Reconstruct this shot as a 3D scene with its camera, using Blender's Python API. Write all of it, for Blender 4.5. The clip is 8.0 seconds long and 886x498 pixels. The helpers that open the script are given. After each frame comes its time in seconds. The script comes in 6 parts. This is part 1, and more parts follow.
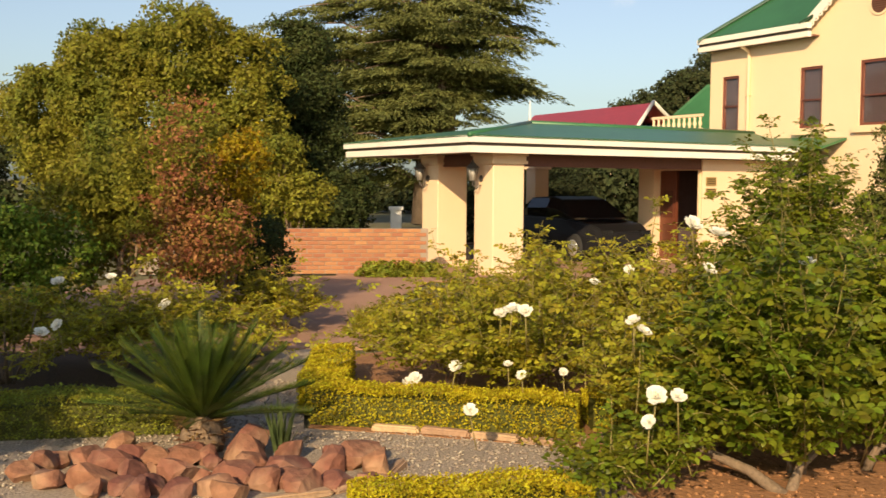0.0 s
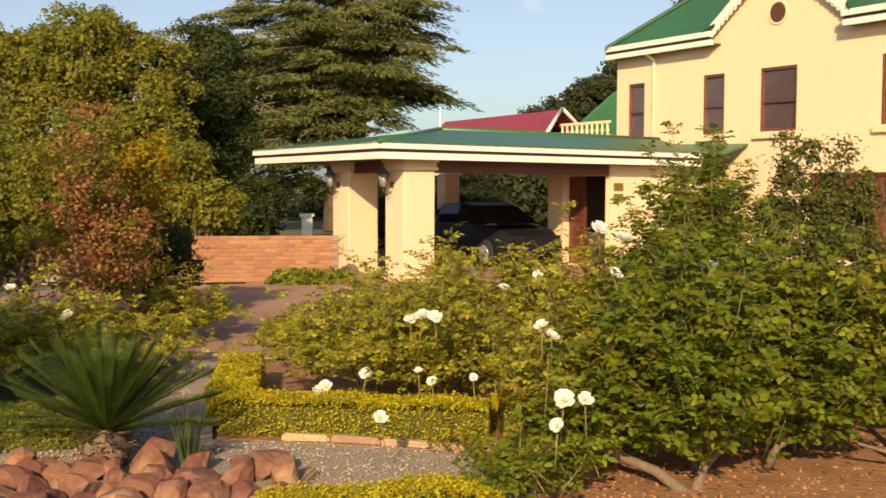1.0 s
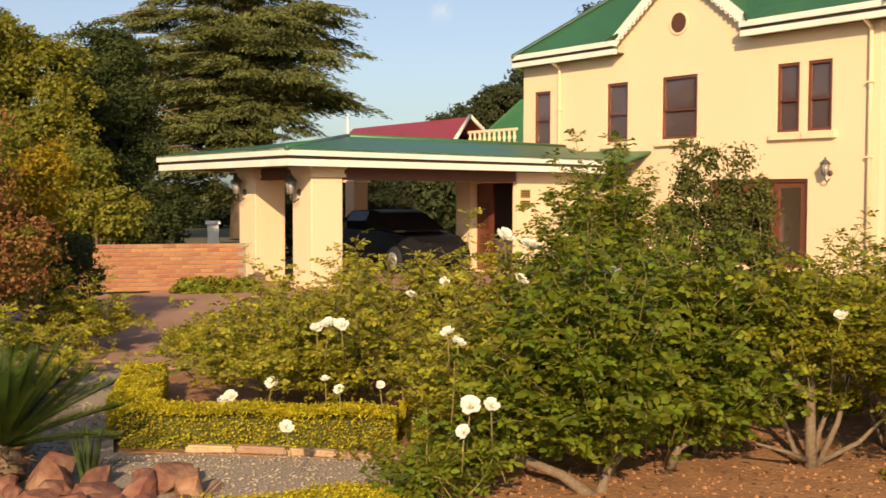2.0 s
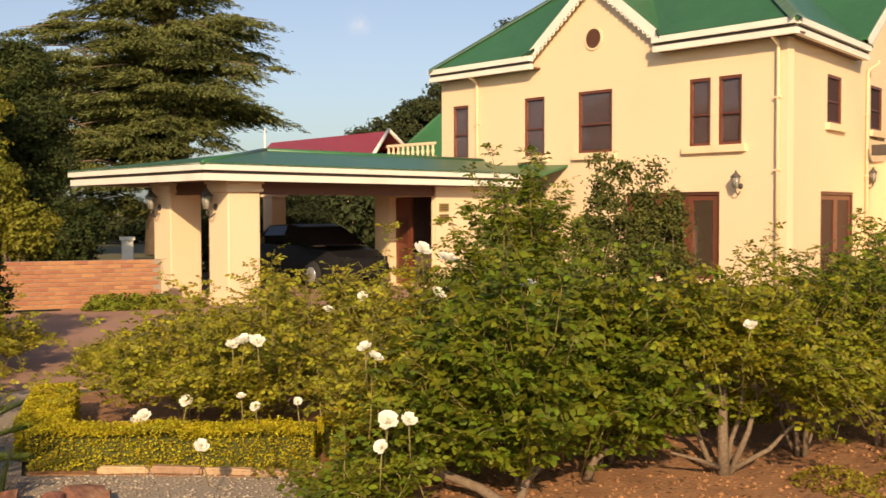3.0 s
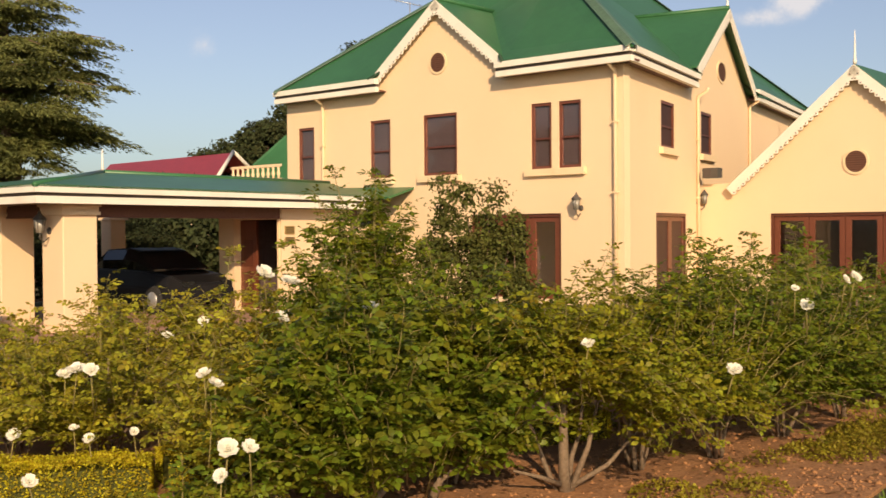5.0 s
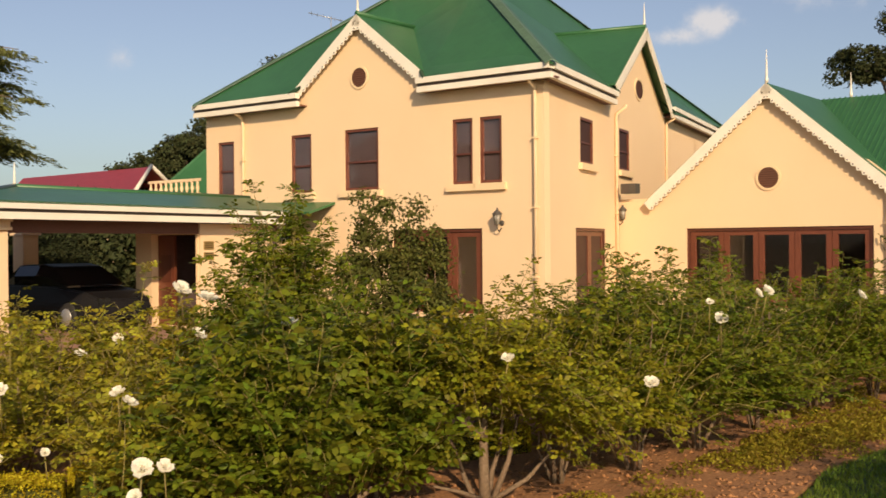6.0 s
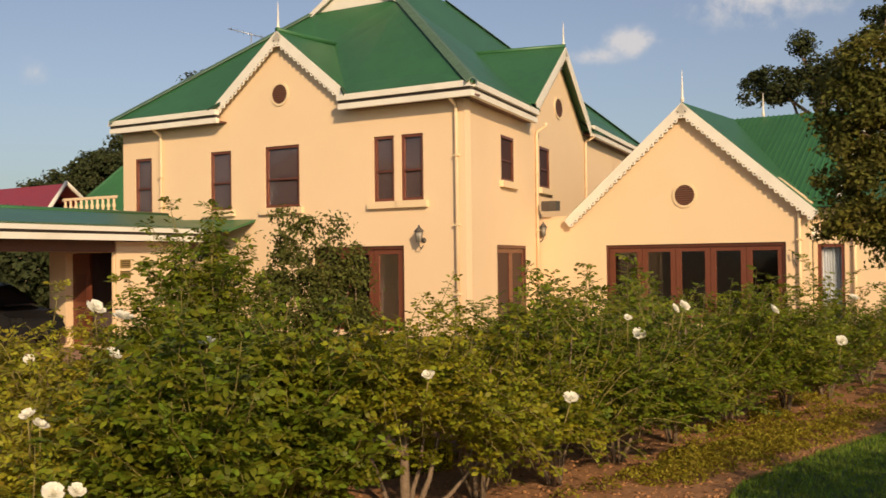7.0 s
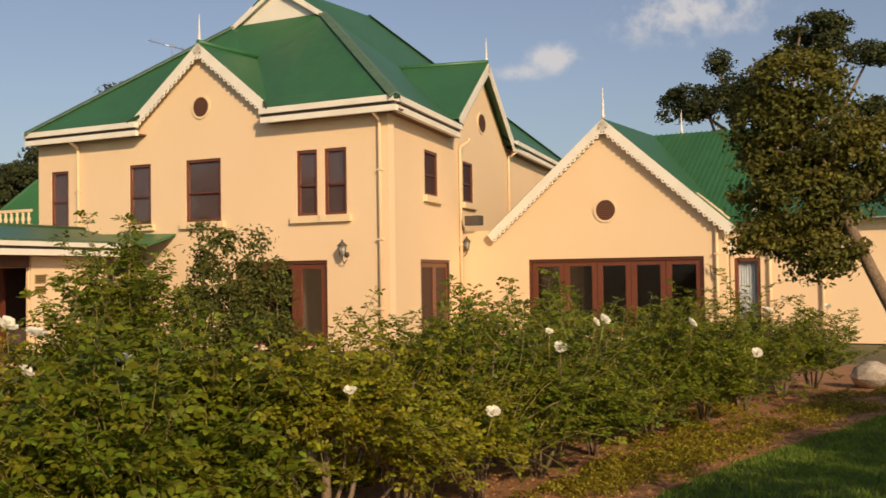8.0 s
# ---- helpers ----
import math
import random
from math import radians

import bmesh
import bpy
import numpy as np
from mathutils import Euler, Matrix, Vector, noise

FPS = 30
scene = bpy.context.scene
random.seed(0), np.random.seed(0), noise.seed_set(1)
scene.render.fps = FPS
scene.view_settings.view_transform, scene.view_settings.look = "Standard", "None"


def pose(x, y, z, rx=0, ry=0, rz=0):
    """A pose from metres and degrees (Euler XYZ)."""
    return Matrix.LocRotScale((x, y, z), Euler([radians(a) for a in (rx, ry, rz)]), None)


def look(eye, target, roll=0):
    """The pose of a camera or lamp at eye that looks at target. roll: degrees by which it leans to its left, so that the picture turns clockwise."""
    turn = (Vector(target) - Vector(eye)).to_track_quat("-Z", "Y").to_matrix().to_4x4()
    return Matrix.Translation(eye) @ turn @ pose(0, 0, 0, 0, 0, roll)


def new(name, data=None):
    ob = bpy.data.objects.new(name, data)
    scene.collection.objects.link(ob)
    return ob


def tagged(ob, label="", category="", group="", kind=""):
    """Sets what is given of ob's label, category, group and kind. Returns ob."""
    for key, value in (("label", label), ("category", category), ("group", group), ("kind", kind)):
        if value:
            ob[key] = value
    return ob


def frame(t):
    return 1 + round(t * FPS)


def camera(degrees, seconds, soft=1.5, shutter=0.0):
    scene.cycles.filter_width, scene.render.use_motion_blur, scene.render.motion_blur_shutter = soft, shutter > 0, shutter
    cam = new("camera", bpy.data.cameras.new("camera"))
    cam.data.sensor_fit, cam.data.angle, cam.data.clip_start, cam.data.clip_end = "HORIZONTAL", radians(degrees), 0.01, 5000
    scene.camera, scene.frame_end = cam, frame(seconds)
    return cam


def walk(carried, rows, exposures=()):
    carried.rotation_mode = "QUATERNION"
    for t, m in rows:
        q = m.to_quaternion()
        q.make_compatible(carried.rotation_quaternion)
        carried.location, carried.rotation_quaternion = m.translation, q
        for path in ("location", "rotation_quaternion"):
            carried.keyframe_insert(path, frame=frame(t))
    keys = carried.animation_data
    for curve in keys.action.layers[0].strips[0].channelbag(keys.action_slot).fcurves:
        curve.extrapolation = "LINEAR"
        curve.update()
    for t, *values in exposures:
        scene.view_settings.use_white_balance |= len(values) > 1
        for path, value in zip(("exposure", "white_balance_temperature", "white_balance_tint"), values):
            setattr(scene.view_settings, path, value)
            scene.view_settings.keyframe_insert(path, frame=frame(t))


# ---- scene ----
cam = camera(44.28, 8.0, soft=1.5, shutter=0.4)
EYE = 1.75
ROWS = [
    (0, 0.003, -0.000, -0.001, 86.48, -0.49, 0.09),
    (0.5, 0.014, 0.001, 0.000, 86.71, -0.42, -2.16),
    (1, 0.026, 0.003, 0.001, 86.84, -0.25, -4.53),
    (1.5, 0.037, 0.004, 0.002, 86.93, -0.23, -6.99),
    (3, 0.069, 0.008, 0.004, 87.95, 0.13, -13.52),
    (3.5, 0.080, 0.010, 0.004, 88.12, 0.19, -15.54),
    (4, 0.090, 0.012, 0.004, 88.39, 0.24, -17.51),
    (4.5, 0.100, 0.013, 0.004, 88.77, 0.36, -19.50),
    (6, 0.128, 0.018, 0.004, 89.84, 0.50, -25.58),
    (6.5, 0.137, 0.020, 0.004, 90.40, 0.61, -27.69),
    (7, 0.146, 0.022, 0.003, 90.71, 0.70, -29.66),
    (7.5, 0.154, 0.024, 0.003, 91.12, 0.74, -31.63),
    (8, 0.163, 0.026, 0.002, 91.42, 0.82, -33.65),
]
walk(cam, [(t, pose(x, y, EYE + z, rx, ry, rz)) for t, x, y, z, rx, ry, rz in ROWS],
     exposures=[(0.0, 0.55, 6500, 4), (1.5, 0.5, 6500, 6), (3.5, 0.38, 6500, 9), (4.5, 0.32, 6500, 9), (6.5, 0.05, 6500, 8), (8.0, -0.09, 6500, 8)])

# ---- world and sun ----
SUN_AZ, SUN_EL = 193.0, 24.0
sun_way = Vector((math.sin(radians(SUN_AZ)) * math.cos(radians(SUN_EL)), math.cos(radians(SUN_AZ)) * math.cos(radians(SUN_EL)), math.sin(radians(SUN_EL))))
sun_data = bpy.data.lights.new("sun", "SUN")
sun_data.energy, sun_data.angle, sun_data.color = 4.6, radians(0.6), (1.0, 0.715, 0.44)
sun = new("sun", sun_data)
sun.matrix_world = look(sun_way * 60, (0, 0, 0))


def sky_world():
    world = bpy.data.worlds.new("sky")
    scene.world = world
    world.use_nodes = True
    nt = world.node_tree
    nt.nodes.clear()
    sky = nt.nodes.new("ShaderNodeTexSky")
    sky.sky_type = "NISHITA"
    sky.sun_disc = False
    sky.sun_elevation, sky.sun_rotation = radians(SUN_EL), radians(SUN_AZ)
    sky.air_density, sky.dust_density, sky.ozone_density = 1.0, 1.6, 2.2
    coord = nt.nodes.new("ShaderNodeTexCoord")
    # cloud banks: soft lobes broken up by noise
    total = None
    for az, el, wide, high, power in CLOUDS:
        way = (math.sin(radians(az)) * math.cos(radians(el)), math.cos(radians(az)) * math.cos(radians(el)), math.sin(radians(el)))
        sub = nt.nodes.new("ShaderNodeVectorMath")
        sub.operation = "SUBTRACT"
        sub.inputs[1].default_value = way
        nt.links.new(coord.outputs["Generated"], sub.inputs[0])
        mp = nt.nodes.new("ShaderNodeMapping")
        mp.inputs["Rotation"].default_value = (0, 0, radians(az))
        mp.inputs["Scale"].default_value = (1 / radians(wide), 1 / radians(wide), 1 / radians(high))
        nt.links.new(sub.outputs[0], mp.inputs["Vector"])
        ln = nt.nodes.new("ShaderNodeVectorMath")
        ln.operation = "LENGTH"
        nt.links.new(mp.outputs[0], ln.inputs[0])
        rng = nt.nodes.new("ShaderNodeMapRange")
        rng.inputs["From Min"].default_value, rng.inputs["From Max"].default_value = 1.0, 0.0
        rng.inputs["To Max"].default_value = power
        nt.links.new(ln.outputs["Value"], rng.inputs["Value"])
        if total is None:
            total = rng.outputs[0]
        else:
            mx = nt.nodes.new("ShaderNodeMath")
            mx.operation = "MAXIMUM"
            nt.links.new(total, mx.inputs[0])
            nt.links.new(rng.outputs[0], mx.inputs[1])
            total = mx.outputs[0]
    noise_tex = nt.nodes.new("ShaderNodeTexNoise")
    noise_tex.inputs["Scale"].default_value, noise_tex.inputs["Detail"].default_value, noise_tex.inputs["Roughness"].default_value = 30.0, 9.0, 0.62
    nt.links.new(coord.outputs["Generated"], noise_tex.inputs["Vector"])
    mul = nt.nodes.new("ShaderNodeMath")
    mul.operation = "MULTIPLY_ADD"
    nt.links.new(noise_tex.outputs["Fac"], mul.inputs[0])
    mul.inputs[1].default_value = 4.0
    mul.inputs[2].default_value = -2.1
    add = nt.nodes.new("ShaderNodeMath")
    add.operation = "ADD"
    nt.links.new(total, add.inputs[0])
    nt.links.new(mul.outputs[0], add.inputs[1])
    both = nt.nodes.new("ShaderNodeMath")
    both.operation = "MULTIPLY"
    nt.links.new(add.outputs[0], both.inputs[0])
    nt.links.new(total, both.inputs[1])
    ramp = nt.nodes.new("ShaderNodeMapRange")
    ramp.interpolation_type = "SMOOTHSTEP"
    ramp.inputs["From Min"].default_value, ramp.inputs["From Max"].default_value = 0.05, 1.0
    ramp.inputs["To Max"].default_value = 0.85
    nt.links.new(both.outputs[0], ramp.inputs["Value"])
    mix = nt.nodes.new("ShaderNodeMix")
    mix.data_type = "RGBA"
    nt.links.new(ramp.outputs[0], mix.inputs["Factor"])
    pale = nt.nodes.new("ShaderNodeHueSaturation")
    pale.inputs["Saturation"].default_value = 0.78
    pale.inputs["Hue"].default_value = 0.515
    nt.links.new(sky.outputs["Color"], pale.inputs["Color"])
    nt.links.new(pale.outputs[0], mix.inputs[6])
    mix.inputs[7].default_value = (7.4, 6.9, 6.8, 1)
    bg = nt.nodes.new("ShaderNodeBackground")
    bg.inputs["Strength"].default_value = 0.096
    nt.links.new(mix.outputs[2], bg.inputs["Color"])
    out = nt.nodes.new("ShaderNodeOutputWorld")
    nt.links.new(bg.outputs[0], out.inputs["Surface"])


# azimuth, elevation, width, height, weight
CLOUDS = [(39.6, 11.2, 2.6, 1.2, 1.15), (37.8, 10.6, 3.0, 1.0, 0.8), (46.5, 13.2, 7.5, 2.6, 1.05), (9.3, 9.6, 1.5, 1.9, 0.48), (15.0, 10.5, 4.0, 0.9, 0.5), (10.5, 6.0, 4.5, 1.6, 0.4), (21.0, 9.3, 3.0, 0.8, 0.5), (55.0, 15.0, 6.0, 2.2, 0.75)]
sky_world()

# ---- materials ----


def material(name, base, rough=0.7, metal=0.0, fine=40.0, coarse=3.0, spread=0.12, tint=None, tint_amount=0.35, bump=0.15, bump_scale=60.0, object_random=0.0, island_random=0.0, translucent=0.0, spec=0.5, coat=0.0):
    """Base colour with stains at a coarse and grain at a fine scale, and a fine relief."""
    m = bpy.data.materials.new(name)
    m.use_nodes = True
    nt = m.node_tree
    bsdf = nt.nodes["Principled BSDF"]
    bsdf.inputs["Roughness"].default_value, bsdf.inputs["Metallic"].default_value = rough, metal
    bsdf.inputs["Specular IOR Level"].default_value = spec
    bsdf.inputs["Coat Weight"].default_value = coat
    coord = nt.nodes.new("ShaderNodeTexCoord")

    def noise_node(scale, detail=4.0):
        n = nt.nodes.new("ShaderNodeTexNoise")
        n.inputs["Scale"].default_value, n.inputs["Detail"].default_value = scale, detail
        nt.links.new(coord.outputs["Object"], n.inputs["Vector"])
        return n.outputs["Fac"]

    def mixed(a, b, fac, low=0.3, high=0.7, amount=1.0):
        r = nt.nodes.new("ShaderNodeMapRange")
        r.inputs["From Min"].default_value, r.inputs["From Max"].default_value, r.inputs["To Max"].default_value = low, high, amount
        nt.links.new(fac, r.inputs["Value"])
        x = nt.nodes.new("ShaderNodeMix")
        x.data_type = "RGBA"
        nt.links.new(r.outputs[0], x.inputs["Factor"])
        for sock, v in ((x.inputs[6], a), (x.inputs[7], b)):
            if isinstance(v, tuple):
                sock.default_value = (*v, 1)
            else:
                nt.links.new(v, sock)
        return x.outputs[2]

    dark = tuple(c * (1 - spread) for c in base)
    light = tuple(min(c * (1 + spread), 0.95) for c in base)
    colour = mixed(dark, light, noise_node(fine))
    colour = mixed(colour, tint or tuple(c * (1 - 2 * spread) for c in base), noise_node(coarse), 0.45, 0.75, tint_amount)
    if island_random or object_random:
        if island_random:
            g = nt.nodes.new("ShaderNodeNewGeometry")
            rnd, amount = g.outputs["Random Per Island"], island_random
        else:
            g = nt.nodes.new("ShaderNodeObjectInfo")
            rnd, amount = g.outputs["Random"], object_random
        hsv = nt.nodes.new("ShaderNodeHueSaturation")
        r = nt.nodes.new("ShaderNodeMapRange")
        r.inputs["To Min"].default_value, r.inputs["To Max"].default_value = 1 - amount, 1 + amount
        nt.links.new(rnd, r.inputs["Value"])
        nt.links.new(r.outputs[0], hsv.inputs["Value"])
        r2 = nt.nodes.new("ShaderNodeMapRange")
        r2.inputs["To Min"].default_value, r2.inputs["To Max"].default_value = 0.5 - amount * 0.07, 0.5 + amount * 0.05
        nt.links.new(rnd, r2.inputs["Value"])
        nt.links.new(r2.outputs[0], hsv.inputs["Hue"])
        nt.links.new(colour, hsv.inputs["Color"])
        colour = hsv.outputs[0]
    nt.links.new(colour, bsdf.inputs["Base Color"])
    if bump:
        b = nt.nodes.new("ShaderNodeBump")
        b.inputs["Strength"].default_value, b.inputs["Distance"].default_value = bump, 0.02
        nt.links.new(noise_node(bump_scale), b.inputs["Height"])
        nt.links.new(b.outputs[0], bsdf.inputs["Normal"])
    if translucent:
        tr = nt.nodes.new("ShaderNodeBsdfTranslucent")
        nt.links.new(colour, tr.inputs["Color"])
        mx = nt.nodes.new("ShaderNodeMixShader")
        mx.inputs[0].default_value = translucent
        nt.links.new(bsdf.outputs[0], mx.inputs[1])
        nt.links.new(tr.outputs[0], mx.inputs[2])
        nt.links.new(mx.outputs[0], nt.nodes["Material Output"].inputs["Surface"])
    return m


def leaf_material(name, base, tint, rough=0.45, amount=0.36, translucent=0.4, patch=4.5):
    return material(name, base, rough=rough + 0.1, spec=0.16, fine=9.0, coarse=patch, spread=0.34, tint=tint, tint_amount=0.85, bump=0.0, island_random=amount, translucent=translucent)


PLASTER = material("cream_plaster", (0.8, 0.6, 0.385), rough=0.9, fine=120, coarse=0.5, spread=0.025, tint=(0.74, 0.54, 0.33), tint_amount=0.35, bump=0.12, bump_scale=180)
PLASTER_SILL = material("pale_cream_trim", (0.78, 0.6, 0.37), rough=0.85, fine=90, coarse=1.0, spread=0.04, bump=0.08)
WHITE_PAINT = material("white_painted_timber", (0.8, 0.76, 0.66), rough=0.55, fine=50, coarse=1.5, spread=0.05, tint=(0.6, 0.55, 0.46), tint_amount=0.4, bump=0.06)
# dark colour that stands for shade in gaps, holes and vents
SHADOW_GAP = material("gap_shade_brown", (0.09, 0.07, 0.06), rough=0.8, fine=30, bump=0.05)
TIMBER = material("red_brown_varnished_timber", (0.145, 0.045, 0.024), rough=0.4, fine=60, coarse=4, spread=0.25, tint=(0.1, 0.03, 0.015), bump=0.12)
TIMBER_DARK = material("dark_varnished_timber", (0.1, 0.03, 0.016), rough=0.45, fine=60, coarse=4, spread=0.2, bump=0.1)
GUTTER_BROWN = material("brown_soffit_board", (0.13, 0.05, 0.03), rough=0.6, fine=30, coarse=2, spread=0.15, bump=0.1)
LOUVRE = material("rusty_brown_louvre", (0.12, 0.05, 0.028), rough=0.6, fine=60, spread=0.2, bump=0.1)
IRON = material("weathered_iron", (0.1, 0.09, 0.08), rough=0.6, metal=0.3, fine=50, bump=0.1)
LAMP_GLASS = material("frosted_lamp_glass", (0.3, 0.28, 0.24), rough=0.25, fine=60, bump=0.05)
STEEL = material("galvanised_steel", (0.6, 0.6, 0.6), rough=0.35, metal=0.7, fine=60, bump=0.05)
CURTAIN = material("grey_blue_curtain", (0.42, 0.46, 0.5), rough=0.9, fine=20, coarse=5, spread=0.1, bump=0.15, bump_scale=30)
ASPHALT = material("dusty_brown_paving", (0.38, 0.22, 0.145), rough=0.9, fine=70, coarse=0.7, spread=0.15, tint=(0.2, 0.11, 0.08), tint_amount=0.5, bump=0.25, bump_scale=90)
SOIL = material("red_brown_garden_soil", (0.34, 0.17, 0.072), rough=0.95, fine=40, coarse=2.5, spread=0.3, tint=(0.2, 0.095, 0.04), tint_amount=0.85, bump=0.8, bump_scale=25)
# dark soil, made darker still for the deep shade under the roses
SHADED_SOIL = material("shade_darkened_bed_soil", (0.07, 0.045, 0.028), rough=0.95, fine=40, coarse=3, spread=0.35, bump=0.8, bump_scale=30)
EARTH = material("dry_grass_earth", (0.13, 0.12, 0.05), rough=0.95, fine=15, coarse=0.5, spread=0.3, tint=(0.09, 0.075, 0.035), tint_amount=0.6, bump=0.5, bump_scale=20)
GRAVEL_BED = material("grey_gravel_bed", (0.34, 0.28, 0.21), rough=0.95, fine=60, coarse=2.0, spread=0.35, tint=(0.25, 0.2, 0.15), bump=0.9, bump_scale=45)
GRAVEL = material("grey_brown_pebbles", (0.36, 0.3, 0.23), rough=0.85, fine=40, coarse=8, spread=0.2, bump=0.1, island_random=0.3)
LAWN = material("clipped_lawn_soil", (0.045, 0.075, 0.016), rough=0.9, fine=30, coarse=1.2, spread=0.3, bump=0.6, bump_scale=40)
GRASS = leaf_material("lawn_blades", (0.125, 0.2, 0.022), (0.17, 0.21, 0.03), amount=0.3, translucent=0.25)
ROCK = material("red_brown_sandstone", (0.2, 0.088, 0.052), rough=0.9, fine=18, coarse=3.5, spread=0.25, tint=(0.37, 0.24, 0.145), tint_amount=0.9, bump=0.9, bump_scale=14, object_random=0.28)
KERB_STONE = material("tan_edging_stone", (0.4, 0.27, 0.16), rough=0.9, fine=30, coarse=3, spread=0.2, bump=0.4, bump_scale=30, object_random=0.2)
BRICK = material("orange_face_brick", (0.37, 0.17, 0.075), rough=0.9, fine=60, coarse=9, spread=0.2, tint=(0.3, 0.12, 0.06), tint_amount=0.5, bump=0.3, bump_scale=70, object_random=0.17)
MORTAR = material("grey_mortar", (0.3, 0.24, 0.18), rough=0.95, fine=80, bump=0.3)
BARK = material("grey_brown_bark", (0.2, 0.14, 0.09), rough=0.95, fine=35, coarse=6, spread=0.3, bump=0.8, bump_scale=30)
CANE = material("woody_rose_cane", (0.17, 0.12, 0.078), rough=0.85, fine=50, coarse=9, spread=0.25, tint=(0.17, 0.13, 0.07), bump=0.5, bump_scale=40)
SHOOT = material("green_brown_shoot", (0.24, 0.2, 0.06), rough=0.7, fine=30, coarse=6, spread=0.3, tint=(0.14, 0.08, 0.03), bump=0.1)
ROSE_LEAF = leaf_material("rose_leaves", (0.27, 0.265, 0.024), (0.42, 0.34, 0.03), rough=0.38)
ROSE_LEAF_MID = leaf_material("mid_green_rose_leaves", (0.2, 0.215, 0.015), (0.34, 0.275, 0.02), rough=0.36)
ROSE_LEAF_DEEP = leaf_material("deep_green_rose_leaves", (0.125, 0.17, 0.014), (0.25, 0.225, 0.018), rough=0.33)
SHRUB_LEAF = leaf_material("dull_green_shrub_leaves", (0.085, 0.095, 0.022), (0.12, 0.12, 0.024), rough=0.6, translucent=0.2)
HEDGE_LEAF = leaf_material("golden_hedge_leaves", (0.5, 0.42, 0.02), (0.3, 0.3, 0.025), rough=0.45)
HEDGE_GREEN = leaf_material("green_hedge_leaves", (0.2, 0.23, 0.03), (0.36, 0.33, 0.03), rough=0.45)
COVER_LEAF = leaf_material("yellow_green_ground_cover", (0.28, 0.235, 0.025), (0.17, 0.165, 0.022))
TREE_LEAF = leaf_material("yellow_green_tree_leaves", (0.225, 0.215, 0.026), (0.095, 0.14, 0.025), patch=0.9, amount=0.25)
TREE_LEAF_DARK = leaf_material("dark_green_tree_leaves", (0.05, 0.07, 0.022), (0.09, 0.1, 0.025), rough=0.55, patch=1.5)
TREE_LEAF_MID = leaf_material("olive_tree_leaves", (0.12, 0.125, 0.026), (0.2, 0.17, 0.03), rough=0.5, patch=1.5)
RUSSET_LEAF = leaf_material("russet_brown_leaves", (0.32, 0.14, 0.06), (0.22, 0.18, 0.04))
GOLD_LEAF = leaf_material("bright_yellow_leaves", (0.34, 0.24, 0.012), (0.16, 0.16, 0.02))
CEDAR_LEAF = leaf_material("grey_green_cedar_needles", (0.165, 0.18, 0.052), (0.1, 0.12, 0.042), rough=0.65, translucent=0.2, patch=0.6, amount=0.25)
BUSH_LEAF = leaf_material("glossy_hedge_leaves", (0.1, 0.17, 0.022), (0.17, 0.21, 0.03))
CYCAD_LEAF = leaf_material("olive_cycad_fronds", (0.048, 0.08, 0.012), (0.1, 0.115, 0.018), rough=0.3, amount=0.3, translucent=0.15)
BLADE_LEAF = leaf_material("grey_green_blades", (0.1, 0.14, 0.05), (0.15, 0.17, 0.06))
DEAD_LEAF = leaf_material("dry_brown_leaf_bases", (0.22, 0.13, 0.06), (0.13, 0.08, 0.04))
PETAL = material("white_rose_petals", (0.86, 0.84, 0.74), rough=0.55, fine=40, coarse=12, spread=0.04, tint=(0.8, 0.72, 0.55), tint_amount=0.3, bump=0.0, translucent=0.3)
RED_ROOF = material("red_painted_roof", (0.3, 0.035, 0.04), rough=0.5, fine=4, coarse=0.4, spread=0.12, bump=0.05)
SIGN = material("brass_sign_plate", (0.3, 0.21, 0.07), rough=0.4, metal=0.3, fine=30, bump=0.05)
SIGN_BARS = material("dark_sign_lettering", (0.06, 0.04, 0.02), rough=0.6, bump=0.0)
# leaf colour blackened to hold the shade behind the portico
SHADE_LEAF = leaf_material("shade_blackened_leaves", (0.022, 0.03, 0.012), (0.035, 0.04, 0.015), rough=0.7, translucent=0.1)
FAR_LEAF = leaf_material("far_tree_leaves", (0.04, 0.052, 0.02), (0.065, 0.07, 0.024), rough=0.7, translucent=0.1)
CAR_PAINT = material("black_car_paint", (0.012, 0.012, 0.014), rough=0.45, spec=0.25, fine=5, bump=0.0)
TYRE = material("tyre_rubber", (0.02, 0.02, 0.02), rough=0.85, bump=0.2)
STONE_PALE = material("pale_weathered_stone", (0.42, 0.36, 0.3), rough=0.9, fine=25, coarse=4, spread=0.2, bump=0.5, bump_scale=20)


VALLEY_GREEN = material("dark_green_valley_flashing", (0.016, 0.05, 0.022), rough=0.6, fine=6, coarse=1.0, spread=0.2, bump=0.05)
GREEN_CAP = material("weathered_green_capping", (0.085, 0.15, 0.095), rough=0.55, fine=6, coarse=1.0, spread=0.2, bump=0.05)
GREEN_ROOF = material("green_painted_roof_sheet", (0.034, 0.12, 0.045), rough=0.42, fine=3.0, coarse=0.35, spread=0.1, tint=(0.051, 0.18, 0.0675), tint_amount=0.4, bump=0.05)


def glass_material():
    m = bpy.data.materials.new("dark_window_glass")
    m.use_nodes = True
    b = m.node_tree.nodes["Principled BSDF"]
    b.inputs["Base Color"].default_value = (0.9, 0.92, 0.95, 1)
    b.inputs["Roughness"].default_value, b.inputs["IOR"].default_value = 0.02, 1.42
    b.inputs["Transmission Weight"].default_value = 1.0
    return m


